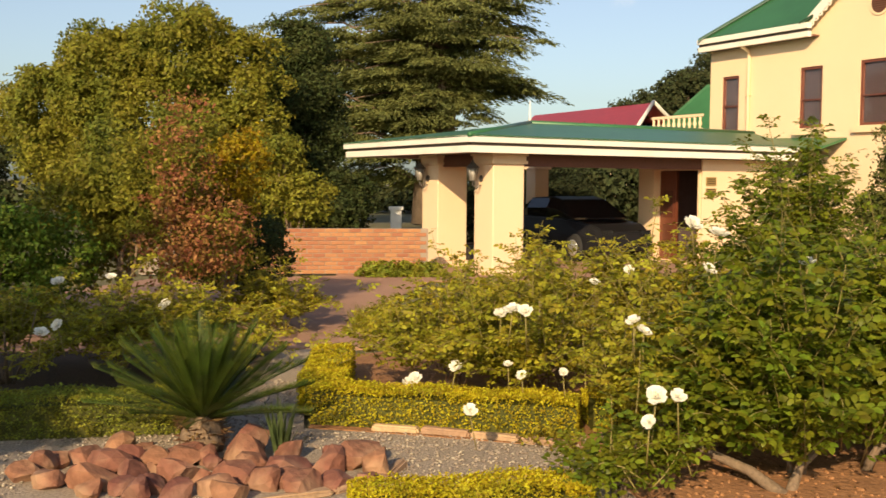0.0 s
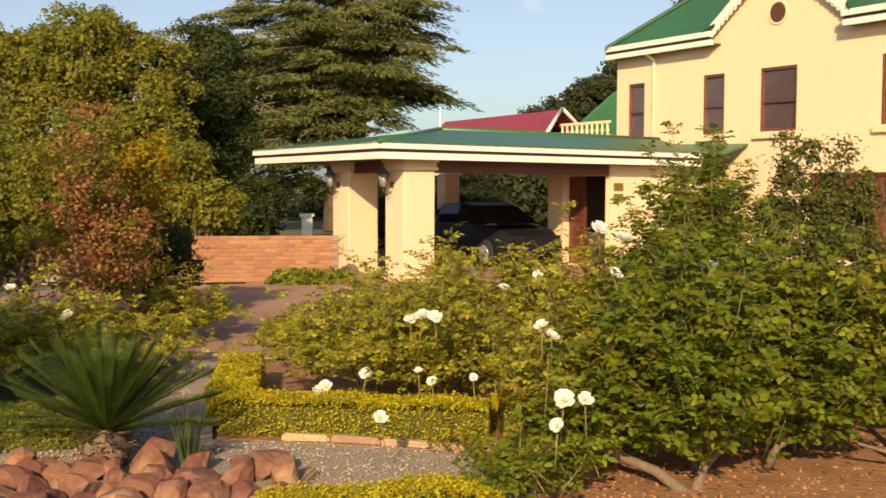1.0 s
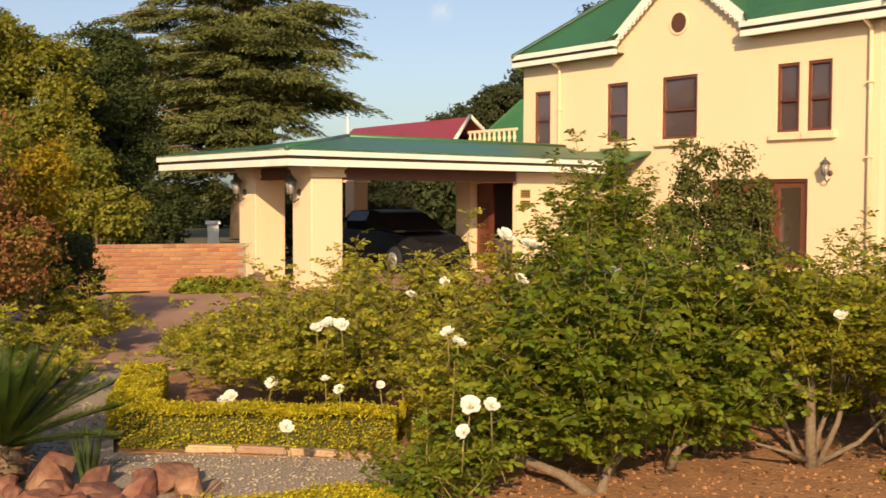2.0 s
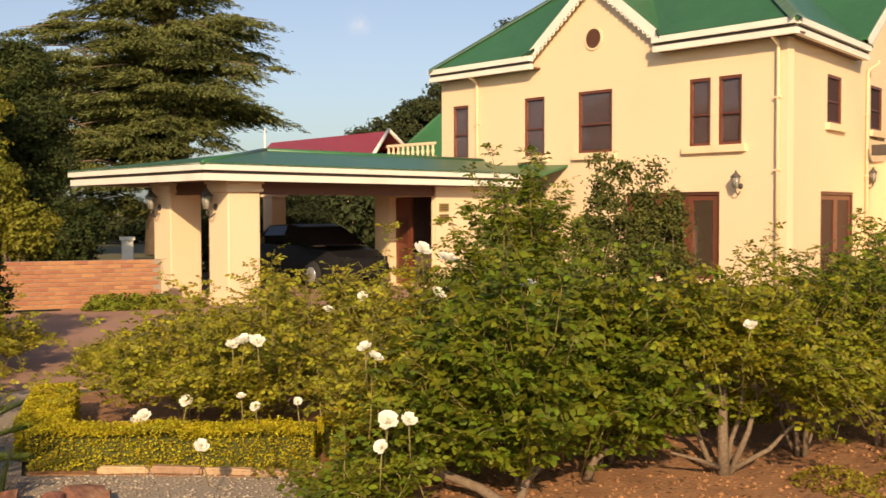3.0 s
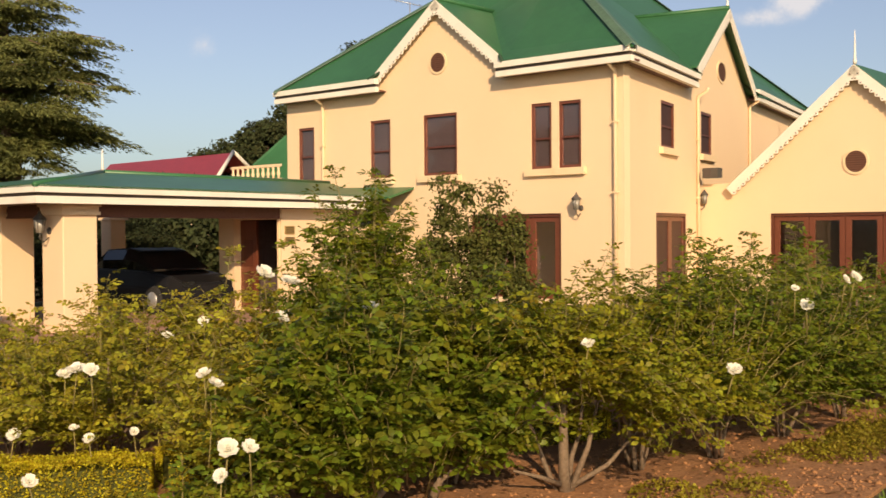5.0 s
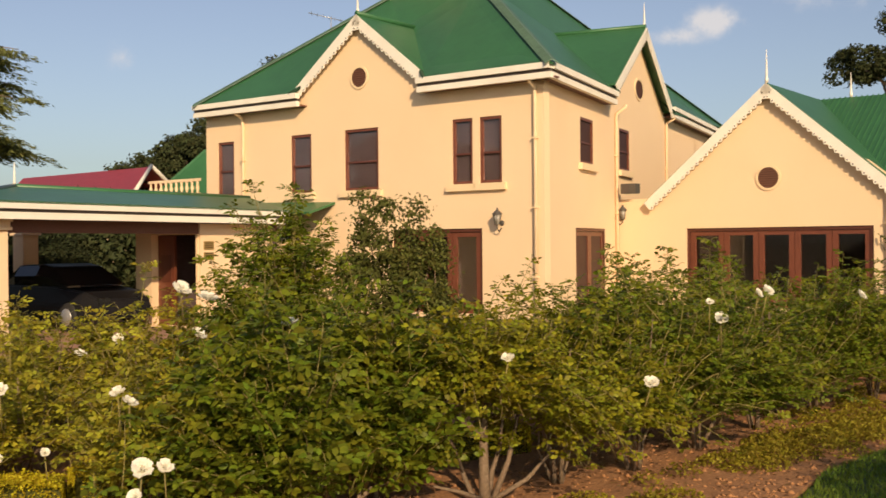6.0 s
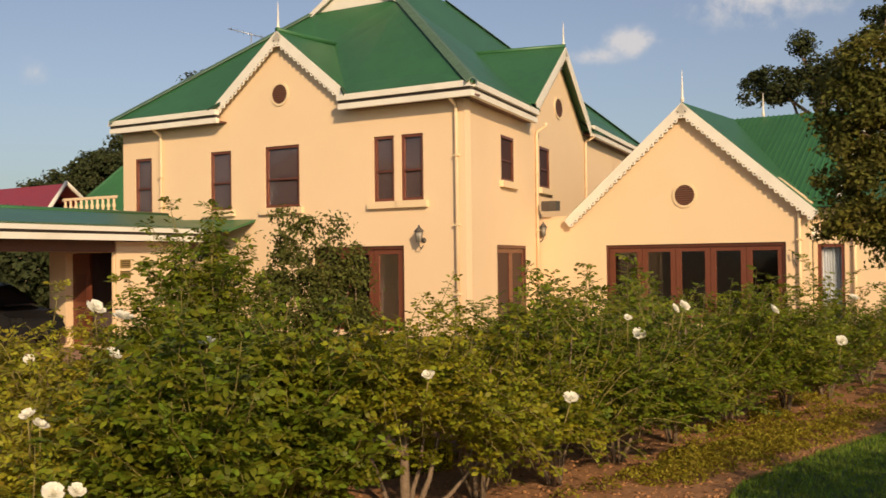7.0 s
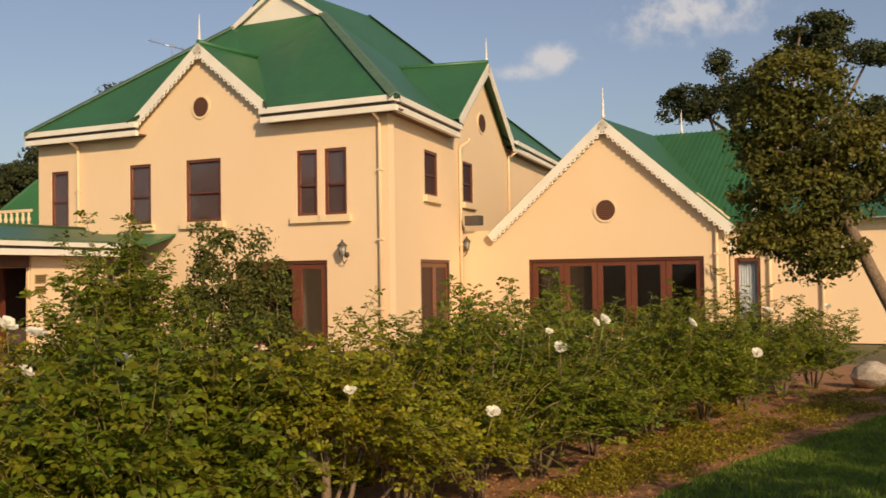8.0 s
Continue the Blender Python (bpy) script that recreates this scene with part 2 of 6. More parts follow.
GLASS = glass_material()
# opaque panes coloured dark, so the sunlit wing is not mirrored in them
DULL_GLASS = material("opaque_dark_brown_glazing", (0.055, 0.026, 0.022), rough=0.55, spec=0.25, fine=25, coarse=2, spread=0.15, bump=0.03)
# dusky colour for the sheets that stand in for dim rooms
PANE_BACKING = material("dusky_pane_backing", (0.042, 0.026, 0.029), rough=0.9, fine=25, coarse=2, spread=0.12, bump=0.05)
# the dimness of the rooms is put into this dark colour
ROOM = material("shade_dark_room_lining", (0.1, 0.07, 0.07), rough=0.9, fine=10, bump=0.0)

# ---- mesh helpers ----


def link_mesh(name, me, mat, parent=None, label=""):
    me.materials.append(mat)
    ob = new(name, me)
    if parent is not None:
        ob.parent = parent
    if label:
        ob["label"] = label
    return ob


def part(name, bm, mat, parent=None, label=""):
    me = bpy.data.meshes.new(name)
    bmesh.ops.recalc_face_normals(bm, faces=bm.faces)
    bm.to_mesh(me)
    bm.free()
    return link_mesh(name, me, mat, parent, label)


def raw(name, verts, faces, mat, parent=None, label="", smooth=False):
    """A mesh from arrays: verts n x 3, faces m x k."""
    verts, faces = np.asarray(verts, dtype=np.float32), np.asarray(faces, dtype=np.int32)
    me = bpy.data.meshes.new(name)
    k = faces.shape[1]
    me.vertices.add(len(verts))
    me.vertices.foreach_set("co", verts.ravel())
    me.loops.add(faces.size)
    me.loops.foreach_set("vertex_index", faces.ravel())
    me.polygons.add(len(faces))
    me.polygons.foreach_set("loop_start", np.arange(0, faces.size, k, dtype=np.int32))
    if smooth:
        me.polygons.foreach_set("use_smooth", np.ones(len(faces), dtype=bool))
    me.update()
    me.validate()
    return link_mesh(name, me, mat, parent, label)


def thing(name, label, category, group="", kind="", at=(0, 0, 0)):
    ob = new(name)
    ob.empty_display_size = 0.2
    ob.location = at
    return tagged(ob, label, category, group, kind)


def hexa(bm, p):
    """A solid of eight corners: four below, four above, in the same order."""
    v = [bm.verts.new(q) for q in p]
    for a in ((3, 2, 1, 0), (4, 5, 6, 7), (0, 1, 5, 4), (1, 2, 6, 5), (2, 3, 7, 6), (3, 0, 4, 7)):
        bm.faces.new([v[i] for i in a])


def slab(bm, at, u0, u1, z0, z1, o0, o1):
    """A block in the frame of a wall: along it, up, and out from it."""
    hexa(bm, [at(u0, z0, o0), at(u1, z0, o0), at(u1, z0, o1), at(u0, z0, o1), at(u0, z1, o0), at(u1, z1, o0), at(u1, z1, o1), at(u0, z1, o1)])


def sheet(bm, poly, thick, down=Vector((0, 0, -1))):
    """A plate on a flat outline, with thickness."""
    top = [bm.verts.new(p) for p in poly]
    low = [bm.verts.new(Vector(p) + down * thick) for p in poly]
    bm.faces.new(top)
    bm.faces.new(low[::-1])
    n = len(poly)
    for i in range(n):
        j = (i + 1) % n
        bm.faces.new((top[j], top[i], low[i], low[j]))


def tube(bm, pts, radii, sides=8):
    rings = []
    pts = [Vector(p) for p in pts]
    for i, p in enumerate(pts):
        d = (pts[min(i + 1, len(pts) - 1)] - pts[max(i - 1, 0)]).normalized()
        a = d.orthogonal().normalized() if i == 0 else (a - d * a.dot(d)).normalized()
        b = d.cross(a)
        rings.append([bm.verts.new(p + (a * math.cos(2 * math.pi * k / sides) + b * math.sin(2 * math.pi * k / sides)) * radii[i]) for k in range(sides)])
    for r, s in zip(rings, rings[1:]):
        for k in range(sides):
            bm.faces.new((r[k], r[(k + 1) % sides], s[(k + 1) % sides], s[k]))
    bm.faces.new(rings[0][::-1])
    bm.faces.new(rings[-1])
    for f in bm.faces:
        f.smooth = True


def leaf_arrays(rng, centres, length, width, up=0.3, out=None, droop=0.0, level=0.9):
    """Folded four-cornered leaves at the centres, facing at random."""
    n = len(centres)
    d = rng.normal(size=(n, 3))
    if out is not None:
        d = d + out * 1.0
    d[:, 2] += up - droop
    d /= np.linalg.norm(d, axis=1)[:, None] + 1e-9
    d[:, 2] *= 1 - 0.35 * level
    d /= np.linalg.norm(d, axis=1)[:, None] + 1e-9
    s = np.cross(d, rng.normal(size=(n, 3)) + np.array([0, 0, 1.6 * level]))
    s /= np.linalg.norm(s, axis=1)[:, None] + 1e-9
    nn = np.cross(d, s)
    ln = length * rng.uniform(0.65, 1.3, (n, 1))
    wd = width * rng.uniform(0.65, 1.3, (n, 1))
    base = centres - d * ln * 0.5
    v = np.stack([base, base + d * ln * 0.45 + s * wd * 0.5 + nn * wd * 0.15, base + d * ln, base + d * ln * 0.45 - s * wd * 0.5 + nn * wd * 0.15], 1).reshape(-1, 3)
    i = np.arange(n)[:, None] * 4
    f = np.concatenate([i + [0, 1, 2], i + [0, 2, 3]], 0)
    return v, f


def coat_arrays(rng, centres, normals, length, width, loose=0.7, droop=0.25):
    """Folded leaves that lie roughly across the given normals, like shingles on a clump."""
    n = len(centres)
    nn = normals + rng.normal(size=(n, 3)) * loose
    nn /= np.linalg.norm(nn, axis=1)[:, None] + 1e-9
    d = rng.normal(size=(n, 3)) + normals * 0.5
    d[:, 2] -= droop
    d -= nn * np.sum(d * nn, axis=1)[:, None]
    d /= np.linalg.norm(d, axis=1)[:, None] + 1e-9
    side = np.cross(nn, d)
    ln = length * rng.uniform(0.65, 1.35, (n, 1))
    wd = width * rng.uniform(0.7, 1.3, (n, 1))
    base = centres - d * ln * 0.5
    v = np.stack([base, base + d * ln * 0.45 + side * wd * 0.5 + nn * wd * 0.12, base + d * ln, base + d * ln * 0.45 - side * wd * 0.5 + nn * wd * 0.12], 1).reshape(-1, 3)
    i = np.arange(n)[:, None] * 4
    return v, np.concatenate([i + [0, 1, 2], i + [0, 2, 3]], 0)


def compound_arrays(rng, nodes, ways, length):
    """Rose leaves: five pointed oval leaflets on a short stalk at each node, the stalk along ways."""
    n = len(nodes)
    d = ways / (np.linalg.norm(ways, axis=1)[:, None] + 1e-9)
    nn = rng.normal(size=(n, 3)) * 0.45 + np.array([0, -0.25, 1.0])
    side = np.cross(nn, d)
    side /= np.linalg.norm(side, axis=1)[:, None] + 1e-9
    nn = np.cross(d, side)
    size = length * rng.uniform(0.65, 1.25, (n, 1))
    vs = []
    for along, turn_side, scale in ((0.45, 1, 0.8), (0.45, -1, 0.8), (1.05, 1, 0.95), (1.05, -1, 0.95), (1.5, 0, 1.1)):
        root = nodes + d * size * along
        if turn_side:
            ax = d * 0.55 + side * turn_side * 0.85 - nn * 0.12
        else:
            ax = d - nn * 0.15
        ax = ax + rng.normal(size=(n, 3)) * 0.16
        ax /= np.linalg.norm(ax, axis=1)[:, None]
        up = nn + rng.normal(size=(n, 3)) * 0.3
        cr = np.cross(up, ax)
        cr /= np.linalg.norm(cr, axis=1)[:, None] + 1e-9
        up = np.cross(ax, cr)
        ln = size * scale
        w = ln * 0.3
        vs.append(np.stack([root, root + ax * ln * 0.35 + cr * w + up * ln * 0.06, root + ax * ln * 0.75 + cr * w * 0.75 + up * ln * 0.02, root + ax * ln - up * ln * 0.1,
                            root + ax * ln * 0.75 - cr * w * 0.75 + up * ln * 0.02, root + ax * ln * 0.35 - cr * w + up * ln * 0.06], 1))
    v = np.concatenate(vs).reshape(-1, 3)
    i = np.arange(5 * n)[:, None] * 6
    return v, np.concatenate([i + [0, 1, 5], i + [1, 2, 5], i + [2, 4, 5], i + [2, 3, 4]], 0)


# ---- ground ----
GROUND = tagged(raw("ground", [(-3000, -3000, -0.03), (3000, -3000, -0.03), (3000, 3000, -0.03), (-3000, 3000, -0.03)], [(0, 1, 2, 3)], EARTH), "dry grassy earth that reaches the horizon", "ground", kind="structure")


def flat(name, outline, z, mat, label, category):
    """A thin bed of ground on an outline."""
    bm = bmesh.new()
    sheet(bm, [Vector((x, y, z)) for x, y in outline], z + 0.028 if z > -0.02 else 0.004)
    return tagged(part(name, bm, mat), label, category, kind="structure")


flat("road", [(-4.5, 10.9), (-0.8, 11.4), (-0.55, 12.2), (-1.25, 13.6), (-0.6, 17.0), (-0.2, 19.3), (2.2, 18.6), (9.0, 23.0), (6.0, 31.0), (-2.5, 27.0), (-2.0, 20.1), (-5.2, 19.1), (-6.5, 15.0)], 0.0, ASPHALT, "dusty brown driveway streaked with tree shadows", "driveway")
flat("gravel_path", [(-6.0, 4.8), (0.2, 4.8), (1.1, 6.0), (0.85, 7.15), (-0.47, 7.5), (-0.98, 7.62), (-1.15, 9.0), (-1.1, 11.3), (-1.7, 11.2), (-1.6, 9.0), (-1.55, 7.7), (-2.9, 7.3), (-6.0, 6.8)], 0.0, GRAVEL_BED, "pale grey gravel path beside the rockery", "path")
flat("flower_bed", [(-0.95, 7.65), (0.9, 7.1), (1.1, 5.9), (0.4, 4.6), (4.0, 4.8), (6.4, 6.3), (8.2, 6.95), (11.5, 7.85), (18.0, 9.9), (19.0, 12.5), (9.0, 13.5), (2.0, 13.0), (-0.9, 10.9)], 0.004, SOIL, "bare red-brown soil under the roses", "flower bed")
# left bed: the shade under its roses is put into the soil colour
flat("flower_bed", [(-6.5, 7.3), (-4.2, 7.35), (-1.78, 7.85), (-1.75, 10.9), (-4.6, 10.85), (-6.6, 12.0)], 0.004, SHADED_SOIL, "bed under the roses behind the hedge, dark soil deepened for shade", "flower bed")
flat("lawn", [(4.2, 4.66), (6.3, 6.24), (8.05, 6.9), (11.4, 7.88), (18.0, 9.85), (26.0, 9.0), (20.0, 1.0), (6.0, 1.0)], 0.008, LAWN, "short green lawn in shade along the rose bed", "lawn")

# ---- the house ----
CORNER = Vector((12.985, 21.481, 0))
ALONG = Vector((-0.46376, 0.88596, 0))
DEEP = Vector((0.76739, 0.64118, 0))
OUT_A = Vector((-0.88596, -0.46376, 0))
OUT_B = Vector((0.64118, -0.76739, 0))
WING = CORNER + DEEP * 6.1
UP = Vector((0, 0, 1))


def at_a(u, z, o=0.0):
    return CORNER + ALONG * u + OUT_A * o + UP * z


def at_b(u, z, o=0.0):
    return CORNER + DEEP * u + OUT_B * o + UP * z


def at_c(u, z, o=0.0):
    return WING - ALONG * u + OUT_A * o + UP * z


def wall(bm, at, u0, u1, z0, z1, holes, thick=0.25):
    """A wall with openings right through it."""
    us = sorted({u0, u1, *[h[0] for h in holes], *[h[1] for h in holes]})
    zs = sorted({z0, z1, *[h[2] for h in holes], *[h[3] for h in holes]})

    def solid(i, j):
        if not (0 <= i < len(us) - 1 and 0 <= j < len(zs) - 1):
            return False
        u, z = (us[i] + us[i + 1]) / 2, (zs[j] + zs[j + 1]) / 2
        return not any(h[0] < u < h[1] and h[2] < z < h[3] for h in holes)

    def quad(*p):
        bm.faces.new([bm.verts.new(q) for q in p])

    for i in range(len(us) - 1):
        for j in range(len(zs) - 1):
            if not solid(i, j):
                continue
            a, b, c, d = us[i], us[i + 1], zs[j], zs[j + 1]
            quad(at(a, c, 0), at(b, c, 0), at(b, d, 0), at(a, d, 0))
            quad(at(a, c, -thick), at(a, d, -thick), at(b, d, -thick), at(b, c, -thick))
            if not solid(i - 1, j):
                quad(at(a, c, 0), at(a, d, 0), at(a, d, -thick), at(a, c, -thick))
            if not solid(i + 1, j):
                quad(at(b, c, 0), at(b, c, -thick), at(b, d, -thick), at(b, d, 0))
            if not solid(i, j - 1):
                quad(at(a, c, 0), at(a, c, -thick), at(b, c, -thick), at(b, c, 0))
            if not solid(i, j + 1):
                quad(at(a, d, 0), at(b, d, 0), at(b, d, -thick), at(a, d, -thick))
    bmesh.ops.remove_doubles(bm, verts=bm.verts, dist=0.0005)


def gable_top(bm, at, u0, u1, z0, ua, za, thick=0.25):
    front = [bm.verts.new(at(u, z, 0)) for u, z in ((u0, z0), (u1, z0), (ua, za))]
    back = [bm.verts.new(at(u, z, -thick)) for u, z in ((u0, z0), (u1, z0), (ua, za))]
    bm.faces.new(front)
    bm.faces.new(back[::-1])
    for i in range(3):
        j = (i + 1) % 3
        bm.faces.new((front[i], back[i], back[j], front[j]))


def sash_window(house, at, u0, u1, z0, z1, sill=True, name="window", bar=True, fore=0.0, pane_mat=None):
    """A timber sash window set back in its opening: frame, two panes, meeting bar, sill and reveal trim."""
    bm = bmesh.new()
    w = 0.07
    for a, b, c, d in ((u0, u0 + w, z0, z1), (u1 - w, u1, z0, z1), (u0 + w, u1 - w, z0, z0 + w), (u0 + w, u1 - w, z1 - w, z1)):
        slab(bm, at, a, b, c, d, -0.16 + fore, -0.07 + fore)
    win = part(name, bm, TIMBER, house, "red-brown timber window frame")
    zm = z0 + (z1 - z0) * 0.46
    if bar:
        bm = bmesh.new()
        slab(bm, at, u0 + w, u1 - w, zm - 0.025, zm + 0.025, -0.15 + fore, -0.085 + fore)
        part("sash_bar", bm, TIMBER_DARK, win)
    for c, d in (((z0 + w, zm - 0.025), (zm + 0.025, z1 - w)) if bar else ((z0 + w, z1 - w),)):
        bm = bmesh.new()
        slab(bm, at, u0 + w, u1 - w, c, d, -0.125 + fore, -0.115 + fore)
        p = part("pane", bm, pane_mat or GLASS, win, "dark window pane")
        p.visible_shadow = pane_mat is not None
    # added sheet just behind the panes: the room's darkness as a colour
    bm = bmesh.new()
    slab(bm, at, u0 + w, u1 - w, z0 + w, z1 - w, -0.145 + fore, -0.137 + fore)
    part("blind", bm, PANE_BACKING, win, "dark brown sheet added behind the panes for a dim room")
    if sill:
        bm = bmesh.new()
        slab(bm, at, u0 - 0.14, u1 + 0.14, z0 - 0.17, z0 - 0.003, -0.06, 0.11)
        part("sill", bm, PLASTER_SILL, win, "plastered cream window sill")
    return win


def round_vent(house, at, u, z, r, squash=1.0):
    bm = bmesh.new()
    n = 24
    ring = []
    for rr, o in ((r * 1.22, 0.0), (r * 1.22, 0.03), (r, 0.03), (r, 0.004)):
        ring.append([bm.verts.new(at(u + math.cos(2 * math.pi * k / n) * rr * squash, z + math.sin(2 * math.pi * k / n) * rr, o)) for k in range(n)])
    for a, b in zip(ring, ring[1:]):
        for k in range(n):
            bm.faces.new((a[k], a[(k + 1) % n], b[(k + 1) % n], b[k]))
    vent = part("round_vent", bm, PLASTER_SILL, house, "round plastered vent surround")
    # dark disc on the solid wall: painted shade between the slats
    bm = bmesh.new()
    bm.faces.new([bm.verts.new(at(u + math.cos(2 * math.pi * k / n) * r * squash, z + math.sin(2 * math.pi * k / n) * r, 0.005)) for k in range(n)])
    part("backing", bm, SHADOW_GAP, vent)
    for i in range(-4, 5):
        zz = z + i * r / 4.7
        h = math.sqrt(max(r * r - (zz - z) ** 2, 0)) * 0.97 * squash
        bm = bmesh.new()
        hexa(bm, [at(u - h, zz - 0.028, 0.024), at(u + h, zz - 0.028, 0.024), at(u + h, zz - 0.02, 0.028), at(u - h, zz - 0.02, 0.028),
                  at(u - h, zz + 0.012, 0.008), at(u + h, zz + 0.012, 0.008), at(u + h, zz + 0.02, 0.012), at(u - h, zz + 0.02, 0.012)])
        part("slat", bm, LOUVRE, vent)


def barge_board(house, at, u0, z0, ua, za, out, scallops=True):
    """A white fretted bargeboard: a plank up the slope, with a scalloped lower edge and dark spots painted for its
    holes.
    """
    length = math.hypot(ua - u0, za - z0)
    du, dz = (ua - u0) / length, (za - z0) / length
    side = 1 if ua > u0 else -1
    nu, nz = dz * side, -abs(du)
    bm = bmesh.new()
    deep = 0.23

    def p(s, d, o):
        return at(u0 + du * s + nu * d, z0 + dz * s + nz * d, o)

    steps = max(int(length / 0.17), 3)
    for i in range(steps):
        a, b = length * i / steps, length * (i + 1) / steps
        m = (a + b) / 2
        for s0, s1, d0, d1 in ((a, a + (b - a) * 0.25, 0.0, 0.045), (a + (b - a) * 0.25, m, 0.045, 0.075), (m, m + (b - a) * 0.25, 0.075, 0.045), (m + (b - a) * 0.25, b, 0.045, 0.0)):
            hexa(bm, [p(s0, 0, out), p(s1, 0, out), p(s1, 0, out - 0.03), p(s0, 0, out - 0.03), p(s0, deep + d0, out), p(s1, deep + d1, out), p(s1, deep + d1, out - 0.03), p(s0, deep + d0, out - 0.03)])
    bmesh.ops.remove_doubles(bm, verts=bm.verts, dist=0.0005)
    board = part("bargeboard", bm, WHITE_PAINT, house, "white scalloped timber bargeboard")
    # flat dark hexagons on the board's face, for the shade in its holes
    bm = bmesh.new()
    for i in range(steps):
        m = length * (i + 0.5) / steps
        c = [bm.verts.new(p(m + 0.02 * math.cos(k * math.pi / 3), deep + 0.015 + 0.02 * math.sin(k * math.pi / 3), out + 0.004)) for k in range(6)]
        bm.faces.new(c)
    tagged(part("fretwork_hole", bm, SHADOW_GAP, board), kind="stuff")


def finial(house, base, height):
    bm = bmesh.new()
    b = Vector(base)
    tube(bm, [b, b + UP * 0.1, b + UP * 0.14, b + UP * height * 0.5, b + UP * height], [0.045, 0.045, 0.03, 0.022, 0.006], 8)
    part("finial", bm, WHITE_PAINT, house, "slender white roof finial")


def wall_lantern(place, out, lit=LAMP_GLASS):
    """A carriage lantern on a bracket."""
    at = Vector(place)
    lamp = thing("wall_lantern", "weathered wall lantern on a curled iron bracket", "wall lamp", "lanterns on the house walls", at=at)
    o = Vector(out)
    side = o.cross(UP)
    bm = bmesh.new()
    tube(bm, [o * 0.0, o * 0.02], [0.07, 0.06], 10)
    tube(bm, [o * 0.02 - UP * 0.12, o * 0.12 - UP * 0.2, o * 0.2 - UP * 0.12, o * 0.2 - UP * 0.04], [0.014] * 4, 6)
    part("bracket", bm, IRON, lamp)
    bm = bmesh.new()
    tube(bm, [o * 0.2 - UP * 0.04, o * 0.2 + UP * 0.2], [0.06, 0.1], 6)
    part("glass", bm, lit, lamp, "dusty lantern glass")
    bm = bmesh.new()
    tube(bm, [o * 0.2 + UP * 0.2, o * 0.2 + UP * 0.22, o * 0.2 + UP * 0.31, o * 0.2 + UP * 0.36], [0.13, 0.12, 0.03, 0.012], 6)
    part("cap", bm, IRON, lamp)
    for k in range(6):
        a = k * math.pi / 3
        r = side * math.cos(a) + o * math.sin(a)
        bm = bmesh.new()
        tube(bm, [o * 0.2 + r * 0.062 - UP * 0.04, o * 0.2 + r * 0.104 + UP * 0.2], [0.008, 0.008], 4)
        part("glazing_bar", bm, IRON, lamp)
    return lamp


EAVE, PITCH = 5.84, 0.8
HOUSE = thing("house", "two-storey cream plastered house with green metal roofs", "house", at=CORNER)


def house_part(name, bm, mat, label=""):
    return part(name, bm, mat, HOUSE, label)


def settle(ob):
    """World-placed parts of a thing whose Empty stands at its base."""
    for o in ob.children:
        o.matrix_parent_inverse = Matrix.Translation(-ob.location)


WINDOWS_A = [(10.33, 11.0, 3.22, 4.79, False), (7.3, 8.06, 3.22, 4.8, True), (4.95, 6.1, 3.22, 4.81, True), (2.0, 2.6, 3.24, 4.82, True), (1.16, 1.79, 3.24, 4.82, True)]
BIG = (1.74, 4.5, 0.12, 2.17)
bm = bmesh.new()
wall(bm, at_a, 0, 11.5, 0, 5.82, [w[:4] for w in WINDOWS_A] + [BIG])
house_part("wall", bm, PLASTER, "smooth cream plaster wall")
bm = bmesh.new()
gable_top(bm, at_a, 3.25, 7.85, 5.82, 5.52, 7.58)
house_part("gable_wall", bm, PLASTER)
for w in WINDOWS_A:
    sash_window(HOUSE, at_a, *w[:4], sill=w[4], fore=0.045)
WINDOWS_B = [(2.76, 3.9, 3.82, 4.99), (6.43, 7.55, 3.86, 5.05)]
DOOR_B = (2.34, 4.95, 0.05, 2.18)
bm = bmesh.new()
wall(bm, at_b, 0.25, 20.0, 0, 5.95, WINDOWS_B + [DOOR_B])
house_part("wall", bm, PLASTER)
bm = bmesh.new()
gable_top(bm, at_b, 5.1, 11.9, 5.95, 8.48, 8.05)
house_part("gable_wall", bm, PLASTER)
for w in WINDOWS_B:
    sash_window(HOUSE, at_b, *w, fore=0.06, pane_mat=DULL_GLASS)


def panel_doors(house, at, u0, u1, z0, z1, leaves, name, label, fore=0.0, pane_mat=None):
    """A row of glazed timber door leaves in one frame."""
    bm = bmesh.new()
    f = 0.08
    slab(bm, at, u0, u0 + f, z0, z1, -0.18 + fore, -0.04 + fore)
    slab(bm, at, u1 - f, u1, z0, z1, -0.18 + fore, -0.04 + fore)
    slab(bm, at, u0 + f, u1 - f, z1 - f, z1, -0.18 + fore, -0.04 + fore)
    frame_ob = part(name, bm, TIMBER_DARK, house, label)
    step = (u1 - u0 - 2 * f) / leaves
    for i in range(leaves):
        a, b = u0 + f + i * step + 0.006, u0 + f + (i + 1) * step - 0.006
        s = min(0.14, step * 0.24)
        bm = bmesh.new()
        slab(bm, at, a, a + s, z0, z1 - f - 0.01, -0.14 + fore, -0.08 + fore)
        slab(bm, at, b - s, b, z0, z1 - f - 0.01, -0.14 + fore, -0.08 + fore)
        slab(bm, at, a + s, b - s, z0, z0 + 0.28, -0.14 + fore, -0.08 + fore)
        slab(bm, at, a + s, b - s, z1 - f - 0.12, z1 - f - 0.01, -0.14 + fore, -0.08 + fore)
        part("door_leaf", bm, TIMBER, frame_ob, "red-brown glazed timber door leaf")
        bm = bmesh.new()
        slab(bm, at, a + s, b - s, z0 + 0.28, z1 - f - 0.12, -0.115 + fore, -0.105 + fore)
        part("pane", bm, pane_mat or GLASS, frame_ob).visible_shadow = pane_mat is not None
    return frame_ob


